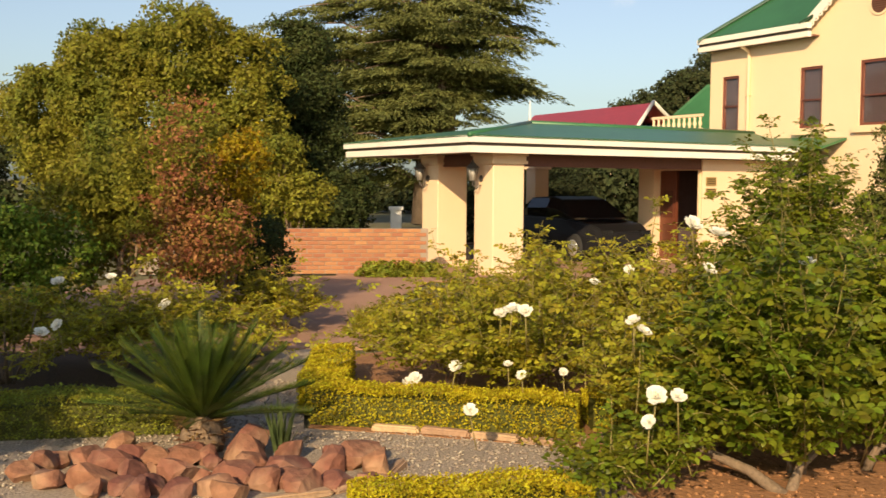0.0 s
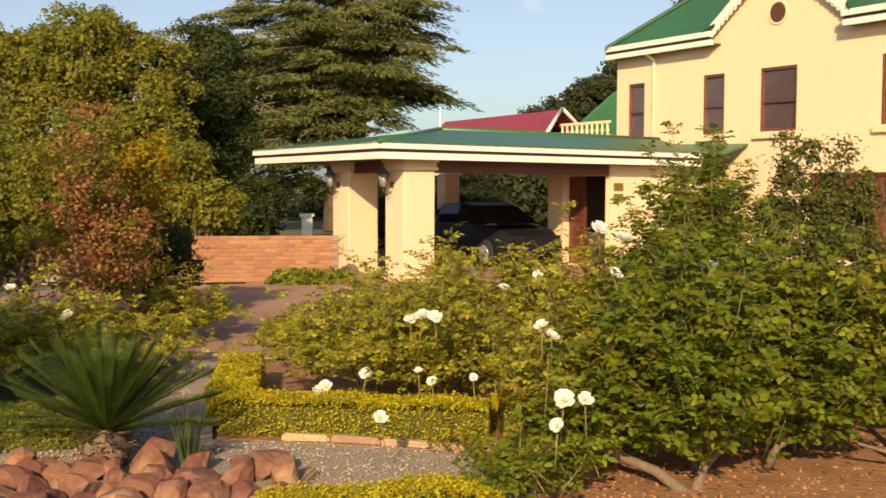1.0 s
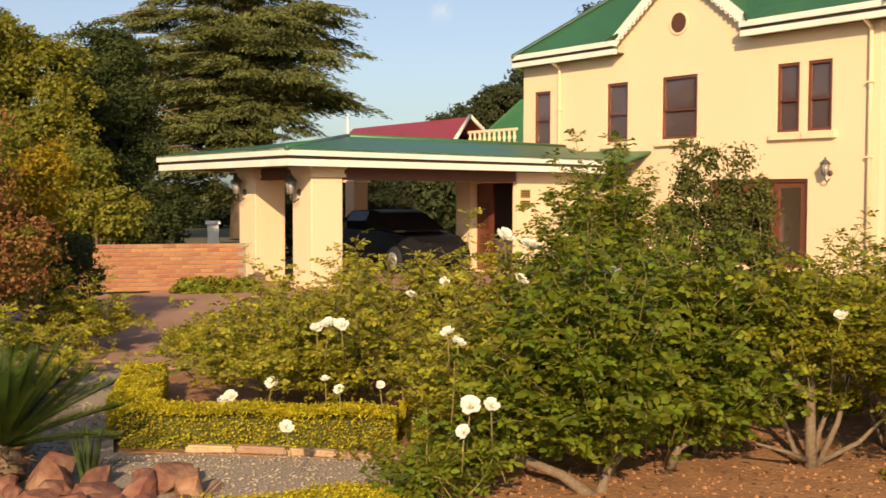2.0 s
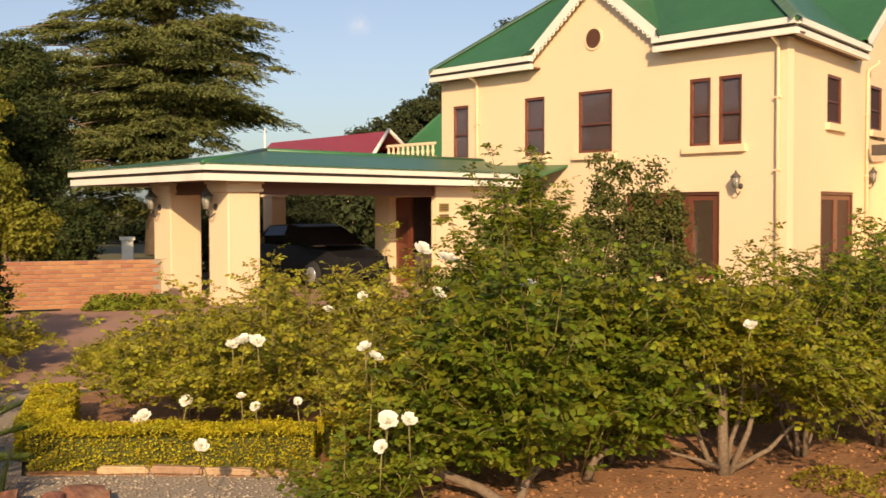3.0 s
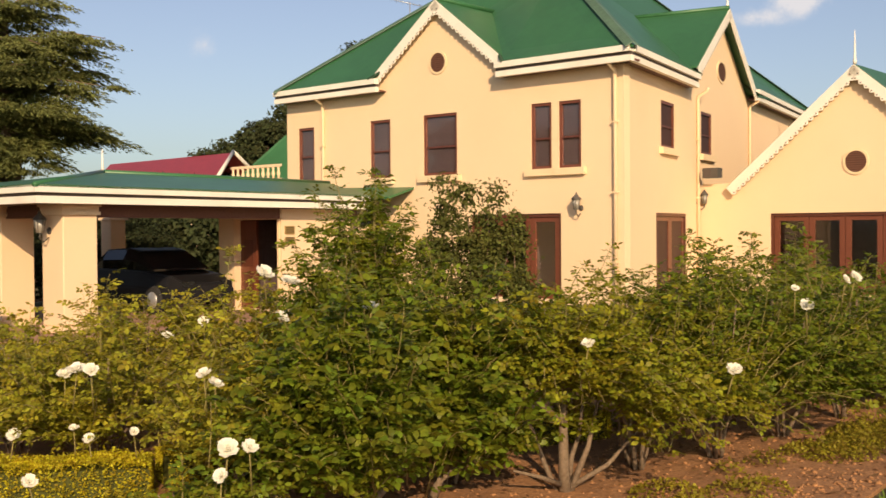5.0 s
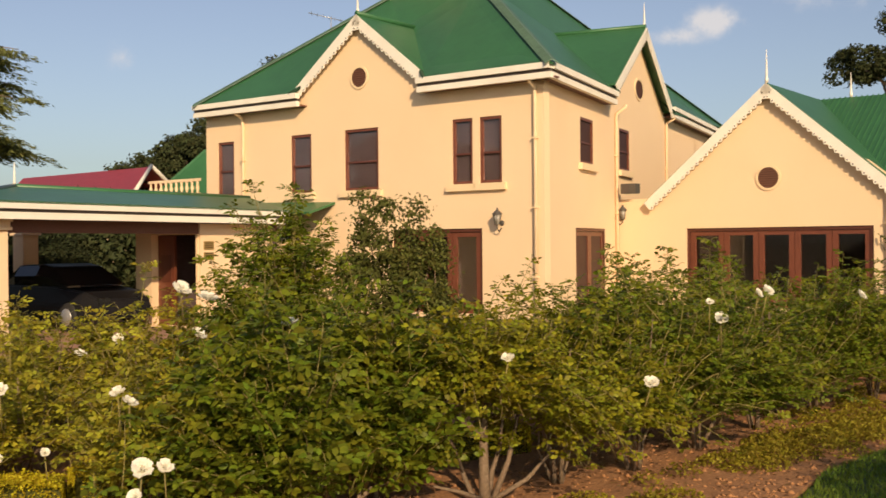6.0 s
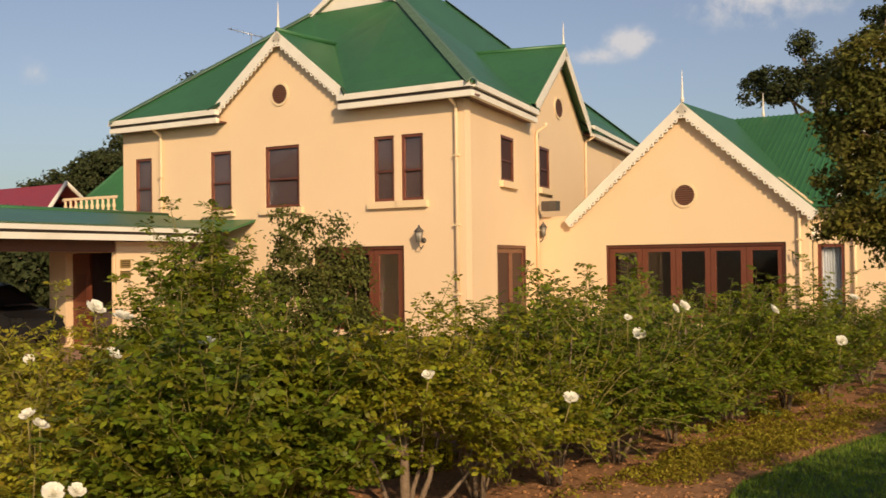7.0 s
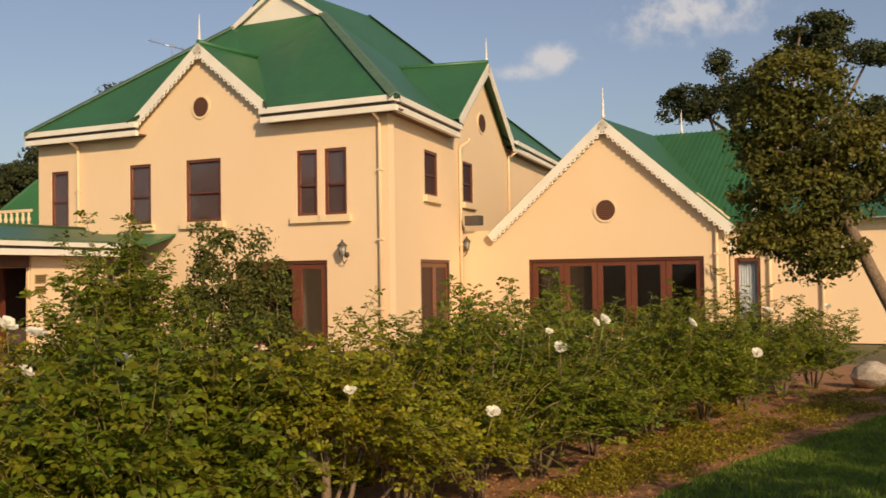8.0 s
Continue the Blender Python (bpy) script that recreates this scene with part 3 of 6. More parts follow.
panel_doors(HOUSE, at_a, *BIG, 3, "garden_door", "wide glazed timber garden doors")
panel_doors(HOUSE, at_b, *DOOR_B, 2, "side_door", "red-brown timber side door", fore=0.03, pane_mat=DULL_GLASS)
# wing with the folding doors
FOLD = (2.09, 6.93, 0.1, 2.165)
bm = bmesh.new()
wall(bm, at_c, 0.0, 7.5, 0, 3.0, [FOLD])
house_part("wall", bm, PLASTER)
bm = bmesh.new()
gable_top(bm, at_c, 0.95, 7.72, 3.0, 4.36, 5.72)
house_part("gable_wall", bm, PLASTER)
panel_doors(HOUSE, at_c, *FOLD, 5, "folding_door", "five-leaf red-brown folding glass doors")
GLASS_DOOR = (7.6, 8.25, 0.1, 2.1)
bm = bmesh.new()


def at_d(u, z, o=0.0):
    return at_c(u, z, o - 0.35)


wall(bm, at_d, 7.5, 17.0, 0, 3.0, [GLASS_DOOR])
house_part("wall", bm, PLASTER)
bm = bmesh.new()
for a, b, c, d in ((7.6, 7.68, 0.1, 2.1), (8.17, 8.25, 0.1, 2.1), (7.68, 8.17, 2.02, 2.1)):
    slab(bm, at_d, a, b, c, d, -0.18, -0.03)
glass_door = house_part("glass_door", bm, TIMBER, "timber-framed glass door with a drawn curtain")
bm = bmesh.new()
slab(bm, at_d, 7.68, 8.17, 0.1, 2.02, -0.11, -0.1)
part("pane", bm, GLASS, glass_door).visible_shadow = False
bm = bmesh.new()
prev = None
for i in range(49):
    u = 7.67 + 0.51 * i / 48
    o = -0.2 + 0.022 * math.sin(i * 1.05) + 0.008 * math.sin(i * 2.7)
    row = [bm.verts.new(at_d(u, z, o - d)) for z, d in ((0.13, 0), (1.1, 0.004), (2.05, 0))]
    if prev:
        for j in range(2):
            bm.faces.new((prev[j], row[j], row[j + 1], prev[j + 1])).smooth = True
    prev = row
part("curtain", bm, CURTAIN, glass_door, "pale grey-blue gathered curtain")
bm = bmesh.new()
slab(bm, at_d, 7.5, 8.75, 0.0, 0.1, 0.002, 0.75)
house_part("door_step", bm, STONE_PALE, "pale stone doorstep")
bm = bmesh.new()
slab(bm, at_d, 7.51, 7.63, 2.2, 2.55, 0.002, 0.16)
house_part("porch_light", bm, WHITE_PAINT, "small white porch light")
# roofs


def plan(u, s, z):
    return CORNER + ALONG * u + DEEP * s + UP * z


U0, U1, S0, S1 = -0.4, 11.66, -0.45, 20.5
GAB = 4.1
UG0, UG1, UM = 3.44, 6.65, 5.05
GZ = EAVE + PITCH * GAB
RIDGE = GZ + 1.02
bm = bmesh.new()
g0, g1 = plan(UG0, S0 + GAB, GZ), plan(UG1, S0 + GAB, GZ)
r0, r1 = plan(UM, S0 + GAB - 0.25, RIDGE), plan(UM, 11.2, RIDGE + 0.8)
e = [plan(U0, S0, EAVE), plan(U1, S0, EAVE), plan(U1, S1, EAVE), plan(U0, S1, EAVE + 0.55)]
va = [plan(3.22, S0, EAVE), plan(5.52, S0 + 1.9 / PITCH + 0.4, EAVE + 1.95), plan(7.8, S0, EAVE)]
vb = [plan(U0, 5.1, EAVE), plan(U0 + 2.4 / PITCH, 8.48, EAVE + 2.4), plan(U0, 11.9, EAVE + 0.2)]
for poly in ([e[0], g0, va[1], va[0]], [va[1], g0, g1], [va[2], va[1], g1, e[1]], [e[0], vb[0], vb[1], g0], [g0, vb[1], r0], [r0, vb[1], r1], [vb[1], vb[2], e[3]], [vb[1], e[3], r1], [e[1], g1, r0, r1, e[2]], [e[3], e[2], r1]):
    sheet(bm, poly, 0.05)
bmesh.ops.remove_doubles(bm, verts=bm.verts, dist=0.002)
house_part("roof", bm, GREEN_ROOF, "green painted metal hip roof")
bm = bmesh.new()
a0, a1, a2 = plan(UG0, S0 + GAB + 0.05, GZ), plan(UG1, S0 + GAB + 0.05, GZ), plan(UM, S0 + GAB + 0.05, RIDGE - 0.06)
sheet(bm, [a0, a1, a2], 0.1, DEEP)
house_part("gablet", bm, WHITE_PAINT, "white boarded roof gablet")
for side in (-1, 1):
    bm = bmesh.new()
    foot = plan(UM + side * ((UG1 - UG0) / 2 + 0.15), S0 + GAB - 0.12, GZ - 0.1)
    top = plan(UM, S0 + GAB - 0.12, RIDGE + 0.02)
    sheet(bm, [foot, top, top - UP * 0.22, foot - UP * 0.02 - ALONG * side * 0.22], 0.05, DEEP)
    house_part("gablet_board", bm, WHITE_PAINT)
for hip_a, hip_b in ((e[0], g0), (e[1], g1), (e[3], r1)):
    # a broad folded capping strip over the hip
    hip_a, hip_b = Vector(hip_a), Vector(hip_b)
    across = (hip_b - hip_a).cross(UP).normalized() * 0.17
    bm = bmesh.new()
    for way in (-1, 1):
        sheet(bm, [hip_a + UP * 0.07, hip_b + UP * 0.07, hip_b + across * way - UP * 0.03, hip_a + across * way - UP * 0.03], 0.02)
    house_part("hip_capping", bm, GREEN_CAP, "weathered grey-green hip capping")


for valley_a, valley_b in ((va[1], va[0]), (va[1], va[2]), (vb[1], vb[0]), (vb[1], vb[2])):
    bm = bmesh.new()
    tube(bm, [Vector(valley_a) + UP * 0.01, Vector(valley_b) + UP * 0.01], [0.05, 0.05], 6)
    house_part("valley_flashing", bm, VALLEY_GREEN)


def cross_gable(at, u0, u1, z0, ua, za, out, depth):
    """Two roof plates over a gable, running back into the main slope, with bargeboards and a finial."""
    bm = bmesh.new()
    for uf in (u0, u1):
        sheet(bm, [at(uf, z0, out), at(ua, za, out), at(ua, za, -depth), at(uf, z0, -0.1)], 0.05)
    house_part("gable_roof", bm, GREEN_ROOF)
    bm = bmesh.new()
    tube(bm, [at(ua, za + 0.02, out), at(ua, za + 0.02, -depth)], [0.07, 0.07], 8)
    house_part("ridge_capping", bm, GREEN_ROOF)
    for uf in (u0, u1):
        barge_board(HOUSE, at, uf, z0 - 0.03, ua, za - 0.02, out + 0.035)
    finial(HOUSE, at(ua, za, out - 0.05), 0.75)


cross_gable(at_a, 3.18, 7.9, 5.92, 5.52, 7.76, 0.15, 2.85)
cross_gable(at_b, 5.02, 11.95, 6.1, 8.43, 8.22, 0.3, 4.0)
round_vent(HOUSE, at_a, 5.57, 6.14, 0.25)
round_vent(HOUSE, at_b, 8.68, 6.41, 0.28, 1.6)
round_vent(HOUSE, at_c, 4.34, 3.43, 0.27)
# wing roof
bm = bmesh.new()
for uf in (0.94, 7.78):
    sheet(bm, [at_c(uf, 2.9, 0.17), at_c(4.36, 5.84, 0.17), at_c(4.36, 5.84, -7.5), at_c(uf, 2.9, -7.5)], 0.05)
house_part("wing_roof", bm, GREEN_ROOF, "green metal roof over the garden wing")
for uf in (0.94, 7.78):
    barge_board(HOUSE, at_c, uf, 2.87, 4.36, 5.83, 0.205)
finial(HOUSE, at_c(4.36, 5.84, 0.12), 0.85)
bm = bmesh.new()
sheet(bm, [at_c(4.24, 5.85, -4.2), at_c(8.1, 5.85, -4.2), at_c(8.1, 3.2, -0.1), at_c(4.24, 3.2, -0.1)], 0.05)
sheet(bm, [at_c(4.24, 5.85, -4.2), at_c(8.1, 5.85, -4.2), at_c(8.1, 3.2, -8.4), at_c(4.24, 3.2, -8.4)], 0.05)
house_part("cross_roof", bm, GREEN_ROOF, "ribbed green roof behind the wing")
bm = bmesh.new()
for i in range(26):
    u = 4.3 + 3.75 * i / 25
    hexa(bm, [at_c(u - 0.02, 5.83, -4.2), at_c(u + 0.02, 5.83, -4.2), at_c(u + 0.02, 3.18, -0.1), at_c(u - 0.02, 3.18, -0.1), at_c(u - 0.012, 5.885, -4.2), at_c(u + 0.012, 5.885, -4.2), at_c(u + 0.012, 3.235, -0.1), at_c(u - 0.012, 3.235, -0.1)])
tagged(house_part("roof_rib", bm, GREEN_ROOF), kind="stuff")
bm = bmesh.new()
sheet(bm, [at_c(8.13, 5.9, -4.2), at_c(8.13, 3.25, -0.1), at_c(8.13, 3.05, -0.1), at_c(8.13, 5.65, -4.2)], 0.04, -ALONG)
house_part("bargeboard", bm, WHITE_PAINT)
bm = bmesh.new()
sheet(bm, [at_c(7.6, 3.05, 0.1), at_c(17.2, 3.05, 0.1), at_c(17.2, 4.3, -3.2), at_c(7.6, 4.3, -3.2)], 0.05)
house_part("low_roof", bm, GREEN_ROOF)
finial(HOUSE, at_c(5.2, 5.85, -4.2), 0.7)
finial(HOUSE, at_c(8.05, 5.85, -4.2), 0.7)


def gutter_run(at, u0, u1, z, out):
    """A double white fascia: gutter above, board below, the shade between put in as a dark strip."""
    bm = bmesh.new()
    slab(bm, at, u0, u1, z - 0.14, z, out - 0.12, out + 0.05)
    g = house_part("gutter", bm, WHITE_PAINT, "white painted gutter")
    bm = bmesh.new()
    slab(bm, at, u0, u1, z - 0.215, z - 0.143, out - 0.12, out - 0.03)
    part("gap", bm, SHADOW_GAP, g)
    bm = bmesh.new()
    slab(bm, at, u0, u1, z - 0.35, z - 0.215, out - 0.12, out)
    part("fascia", bm, WHITE_PAINT, g)
    bm = bmesh.new()
    slab(bm, at, u0, u1, z - 0.33, z - 0.29, 0.002, out - 0.123)
    part("soffit", bm, GUTTER_BROWN, g)


gutter_run(at_a, -0.42, 3.38, EAVE + 0.02, 0.4)
gutter_run(at_a, 7.45, 11.6, EAVE + 0.03, 0.4)
gutter_run(at_b, -0.36, 5.0, EAVE + 0.02, 0.36)
gutter_run(at_b, 11.9, 20.4, EAVE + 0.4, 0.36)


def downpipe(at, u, z1, out):
    bm = bmesh.new()
    tube(bm, [at(u, z1, out), at(u, z1 - 0.08, out), at(u, z1 - 0.22, 0.08), at(u, z1 - 0.35, 0.06), at(u, 0.0, 0.06)], [0.045] * 5, 10)
    p = house_part("downpipe", bm, PLASTER, "cream painted downpipe")
    for z in (1.0, 2.6, 4.2):
        bm = bmesh.new()
        slab(bm, at, u - 0.07, u + 0.07, z, z + 0.04, 0.004, 0.115)
        part("pipe_bracket", bm, PLASTER_SILL, p)


downpipe(at_a, 0.2, 5.62, 0.36)
downpipe(at_a, 9.9, 5.62, 0.36)
downpipe(at_b, 5.95, 5.62, 0.33)
downpipe(at_b, 12.05, 5.95, 0.33)
for u, top, place in ((7.28, 2.95, at_c), (8.5, 2.85, at_d), (9.75, 2.85, at_d)):
    bm = bmesh.new()
    tube(bm, [place(u, top, 0.07), place(u, 0.02, 0.07)], [0.04, 0.04], 10)
    pipe = house_part("downpipe", bm, PLASTER_SILL, "pale cream downpipe on the wing")
    for z in (0.8, 2.2):
        bm = bmesh.new()
        slab(bm, place, u - 0.065, u + 0.065, z, z + 0.04, 0.004, 0.12)
        part("pipe_bracket", bm, PLASTER_SILL, pipe)
bm = bmesh.new()
tube(bm, [at_c(7.12, 1.75, 0.004), at_c(7.12, 1.75, 0.1), at_c(7.12, 1.92, 0.12)], [0.016, 0.016, 0.02], 7)
tube(bm, [at_c(7.12, 1.72, 0.03), at_c(7.2, 1.56, 0.06)], [0.014, 0.014], 6)
house_part("wall_bracket", bm, IRON, "small dark iron wall bracket")
for u in (11.55, 11.9):
    bm = bmesh.new()
    tube(bm, [at_d(u, 1.75, 0.03), at_d(u, 1.45, 0.03), at_d(u + 0.16, 1.45, 0.03)], [0.018, 0.018, 0.018], 6)
    house_part("wall_bracket", bm, IRON, "angled dark iron wall bracket")
bm = bmesh.new()
slab(bm, at_b, 11.9, 20.0, 5.951, 6.25, -0.25, 0.0)
house_part("wall", bm, PLASTER)
# room linings added behind the windows, coloured dark for indoor shade
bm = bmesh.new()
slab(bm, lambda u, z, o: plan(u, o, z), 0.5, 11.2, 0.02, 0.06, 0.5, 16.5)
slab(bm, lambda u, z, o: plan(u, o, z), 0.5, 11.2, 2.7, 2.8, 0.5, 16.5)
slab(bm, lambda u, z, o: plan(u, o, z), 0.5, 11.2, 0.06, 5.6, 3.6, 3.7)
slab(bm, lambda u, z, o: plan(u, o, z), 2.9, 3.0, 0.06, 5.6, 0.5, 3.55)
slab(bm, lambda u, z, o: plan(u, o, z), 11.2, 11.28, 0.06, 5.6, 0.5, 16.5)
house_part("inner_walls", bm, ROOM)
# the same dark linings behind the wing's doors
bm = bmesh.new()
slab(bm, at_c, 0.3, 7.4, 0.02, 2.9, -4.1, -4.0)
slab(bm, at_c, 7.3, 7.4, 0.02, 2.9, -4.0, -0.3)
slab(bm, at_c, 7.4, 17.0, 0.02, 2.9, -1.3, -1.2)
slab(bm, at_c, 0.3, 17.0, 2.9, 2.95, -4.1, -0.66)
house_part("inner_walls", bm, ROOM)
# back and far side
bm = bmesh.new()
slab(bm, lambda u, z, o: plan(u, o, z), 11.3, 11.5, 0, 5.85, 0.3, 17.0)
slab(bm, lambda u, z, o: plan(u, o, z), 0.0, 11.5, 0, 5.85, 16.8, 17.0)
house_part("wall", bm, PLASTER)
bm = bmesh.new()
slab(bm, at_c, 0.3, 0.75, 3.15, 3.42, 0.05, 0.32)
ac = house_part("air_conditioner", bm, IRON, "dark air-conditioner unit on the wall")
bm = bmesh.new()
slab(bm, at_c, 0.34, 0.56, 3.19, 3.38, 0.32, 0.33)
part("grille", bm, SHADOW_GAP, ac)
pole = Vector((11.4, 31.3, 0))
bm = bmesh.new()
tube(bm, [pole + UP * 7.6, pole + UP * 8.75], [0.015, 0.015], 6)
aerial = house_part("aerial", bm, STEEL, "thin metal television aerial")
boom = Vector((0.8, -0.3, -0.2)).normalized()
bm = bmesh.new()
tube(bm, [pole + UP * 8.7 - boom * 0.7, pole + UP * 8.7 + boom * 0.4], [0.012, 0.012], 6)
part("boom", bm, STEEL, aerial)
for k in range(6):
    bm = bmesh.new()
    c = pole + UP * 8.7 + boom * (0.3 - 0.18 * k)
    tube(bm, [c - Vector((0.1, 0.28, 0)), c + Vector((0.1, 0.28, 0))], [0.006, 0.006], 5)
    part("element", bm, STEEL, aerial)
settle(HOUSE)
LEAN = thing("porch_roof", "small green lean-to roof against the house wall", "roof", at=at_a(8.0, 0, 0.5))
bm = bmesh.new()
sheet(bm, [at_a(9.7, 3.02, 0.004), at_a(6.45, 2.94, 0.004), at_a(6.45, 2.66, 1.0), at_a(9.7, 2.72, 1.0)], 0.06)
part("sheet", bm, GREEN_ROOF, LEAN)
settle(LEAN)
wall_lantern(at_a(1.17, 2.28, 0), OUT_A)
wall_lantern(at_b(6.02, 2.5, 0), OUT_B)

# ---- the entrance portico ----
PORCH = Vector((0.72, 19.6, 0))
ACROSS = Vector((0.84, 0.5426, 0))
ROOF_TOP = 2.6
LONG_L, LONG_R = 6.0, 8.6
EDGE_A, EDGE_B = 0.1, -0.28


def at_p(a, b, z):
    """From the portico's roof corner: a towards the drive, b along the front."""
    return PORCH + ALONG * a + ACROSS * b + UP * z


PORTICO = thing("portico", "open entrance portico with square cream piers and a low green roof", "portico", at=PORCH)


def portico_part(name, bm, mat, label="", parent=PORTICO):
    return part(name, bm, mat, parent, label)


bm = bmesh.new()
c0, c1 = at_p(EDGE_A, EDGE_B, ROOF_TOP), at_p(LONG_L, EDGE_B, ROOF_TOP)
k0, k1 = at_p(LONG_L / 2, 3.0, ROOF_TOP + 0.44), at_p(LONG_L / 2, LONG_R + 1.5, ROOF_TOP + 0.44)
c2x, c3x = at_p(LONG_L, LONG_R + 1.2, ROOF_TOP), at_p(EDGE_A, LONG_R, ROOF_TOP)
for poly in ([c0, k0, c1], [c1, k0, k1, c2x], [c0, c3x, k1, k0]):
    sheet(bm, [p + UP * 0.01 for p in poly], 0.04)
portico_part("roof", bm, GREEN_ROOF, "low-pitched green metal roof")
bm = bmesh.new()
tube(bm, [k0, k1], [0.07, 0.07], 8)
tube(bm, [c0, k0], [0.05, 0.07], 8)
portico_part("ridge_capping", bm, GREEN_ROOF)
# the strip between gutter and fascia is shade put in as dark colour
for name, z0, z1, o0, mat in (("gutter", -0.125, 0.0, 0.0, WHITE_PAINT), ("gap", -0.185, -0.125, 0.09, SHADOW_GAP), ("fascia", -0.31, -0.185, 0.04, WHITE_PAINT)):
    bm = bmesh.new()
    for (a0, a1, b0, b1) in ((EDGE_A + o0, LONG_L - o0, EDGE_B + o0, EDGE_B + o0 + 0.1), (EDGE_A + o0, EDGE_A + o0 + 0.1, EDGE_B + o0 + 0.1, LONG_R), (LONG_L - o0 - 0.1, LONG_L - o0, EDGE_B + o0 + 0.1, LONG_R)):
        hexa(bm, [at_p(a0, b0, ROOF_TOP + z0), at_p(a1, b0, ROOF_TOP + z0), at_p(a1, b1, ROOF_TOP + z0), at_p(a0, b1, ROOF_TOP + z0),
                  at_p(a0, b0, ROOF_TOP + z1), at_p(a1, b0, ROOF_TOP + z1), at_p(a1, b1, ROOF_TOP + z1), at_p(a0, b1, ROOF_TOP + z1)])
    portico_part(name, bm, mat, "white painted portico " + name if mat is WHITE_PAINT else "")
bm = bmesh.new()
hexa(bm, [at_p(a, b, ROOF_TOP - z) for z in (0.3, 0.26) for a, b in ((EDGE_A + 0.16, EDGE_B + 0.16), (LONG_L - 0.16, EDGE_B + 0.16), (LONG_L - 0.16, LONG_R), (EDGE_A + 0.16, LONG_R))])
portico_part("soffit", bm, GUTTER_BROWN, "brown boarded soffit")


def pier(a, b, side, top=2.3, side_b=None):
    """A square plastered pier with a moulded cap and a plinth, its near corner at a, b."""
    sb = side_b or side

    def block(bm, grow, z0, z1):
        hexa(bm, [at_p(a + p * side + (2 * p - 1) * grow, b + q * sb + (2 * q - 1) * grow, z) for z in (z0, z1) for p, q in ((0, 0), (1, 0), (1, 1), (0, 1))])

    bm = bmesh.new()
    block(bm, 0, 0.12, top - 0.2)
    bmesh.ops.bevel(bm, geom=[e for e in bm.edges], offset=0.015, segments=1, affect="EDGES")
    p = portico_part("pier", bm, PLASTER, "square cream plastered pier")
    bm = bmesh.new()
    block(bm, 0.05, top - 0.2, top - 0.14)
    block(bm, 0.025, top - 0.139, top - 0.05)
    block(bm, 0.06, top - 0.049, top)
    portico_part("pier_cap", bm, PLASTER, parent=p)
    bm = bmesh.new()
    block(bm, 0.04, 0, 0.12)
    portico_part("plinth", bm, PLASTER, parent=p)


pier(0.5, 0.5, 0.72)
pier(2.75, 0.5, 0.72)
pier(6.45, 5.5, 0.45)
# beams between piers
bm = bmesh.new()
hexa(bm, [at_p(a, b, z) for z in (2.06, 2.29) for a, b in ((0.6, 1.22), (0.9, 1.22), (0.9, LONG_R), (0.6, LONG_R))])
portico_part("beam", bm, GUTTER_BROWN, "dark brown timber beam")
bm = bmesh.new()
hexa(bm, [at_p(a, b, z) for z in (2.06, 2.29) for a, b in ((1.22, 0.62), (2.75, 0.62), (2.75, 0.9), (1.22, 0.9))])
portico_part("beam", bm, GUTTER_BROWN)
# entrance wall with the door recess
DOOR_B0 = 6.0


def at_e(u, z, o=0.0):
    return at_p(0.62 + u, DOOR_B0 - o, z)


bm = bmesh.new()
wall(bm, at_e, 0.0, 2.1, 0, 2.28, [(0.06, 1.55, 0.05, 2.05)], thick=0.3)
portico_part("entrance_wall", bm, PLASTER, "cream plastered entrance wall")
bm = bmesh.new()
hexa(bm, [at_p(a, b, z) for z in (0, 2.28) for a, b in ((0.55, DOOR_B0 + 0.02), (0.618, DOOR_B0 + 0.02), (0.618, LONG_R - 0.3), (0.55, LONG_R - 0.3))])
portico_part("entrance_side_wall", bm, PLASTER)
bm = bmesh.new()
slab(bm, at_e, 1.0, 1.54, 0.05, 2.04, -0.28, -0.2)
door = portico_part("entrance_door", bm, TIMBER, "open red-brown timber entrance door")
for z0 in (0.25, 1.0):
    bm = bmesh.new()
    slab(bm, at_e, 1.08, 1.42, z0, z0 + 0.6, -0.2, -0.185)
    portico_part("door_panel", bm, TIMBER_DARK, parent=door)
# hall lining added behind the doorway, its dimness in the colour
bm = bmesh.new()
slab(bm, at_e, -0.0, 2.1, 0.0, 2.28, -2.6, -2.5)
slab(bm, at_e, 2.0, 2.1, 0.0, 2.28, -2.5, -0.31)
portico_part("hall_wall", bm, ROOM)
for z0, z1 in ((1.72, 1.9), (1.5, 1.66)):
    bm = bmesh.new()
    hexa(bm, [at_p(a, b, z) for z in (z0, z1) for a, b in ((0.53, 6.12), (0.548, 6.12), (0.548, 6.42), (0.53, 6.42))])
    sign = portico_part("sign_plate", bm, SIGN, "small brass sign plate")
    for i in range(3):
        zz = z0 + 0.04 + i * 0.045
        bm = bmesh.new()
        hexa(bm, [at_p(a, b, z) for z in (zz, zz + 0.02) for a, b in ((0.526, 6.15), (0.53, 6.15), (0.53, 6.39), (0.526, 6.39))])
        portico_part("lettering_bar", bm, SIGN_BARS, parent=sign)
bm = bmesh.new()
tube(bm, [k0, k0 + UP * 0.1, k0 + UP * 0.5], [0.04, 0.025, 0.01], 8)
portico_part("finial", bm, WHITE_PAINT, "white roof finial")
settle(PORTICO)
wall_lantern(at_p(3.2, 0.5, 1.82), -ACROSS)
wall_lantern(at_p(0.95, 0.5, 1.82), -ACROSS)



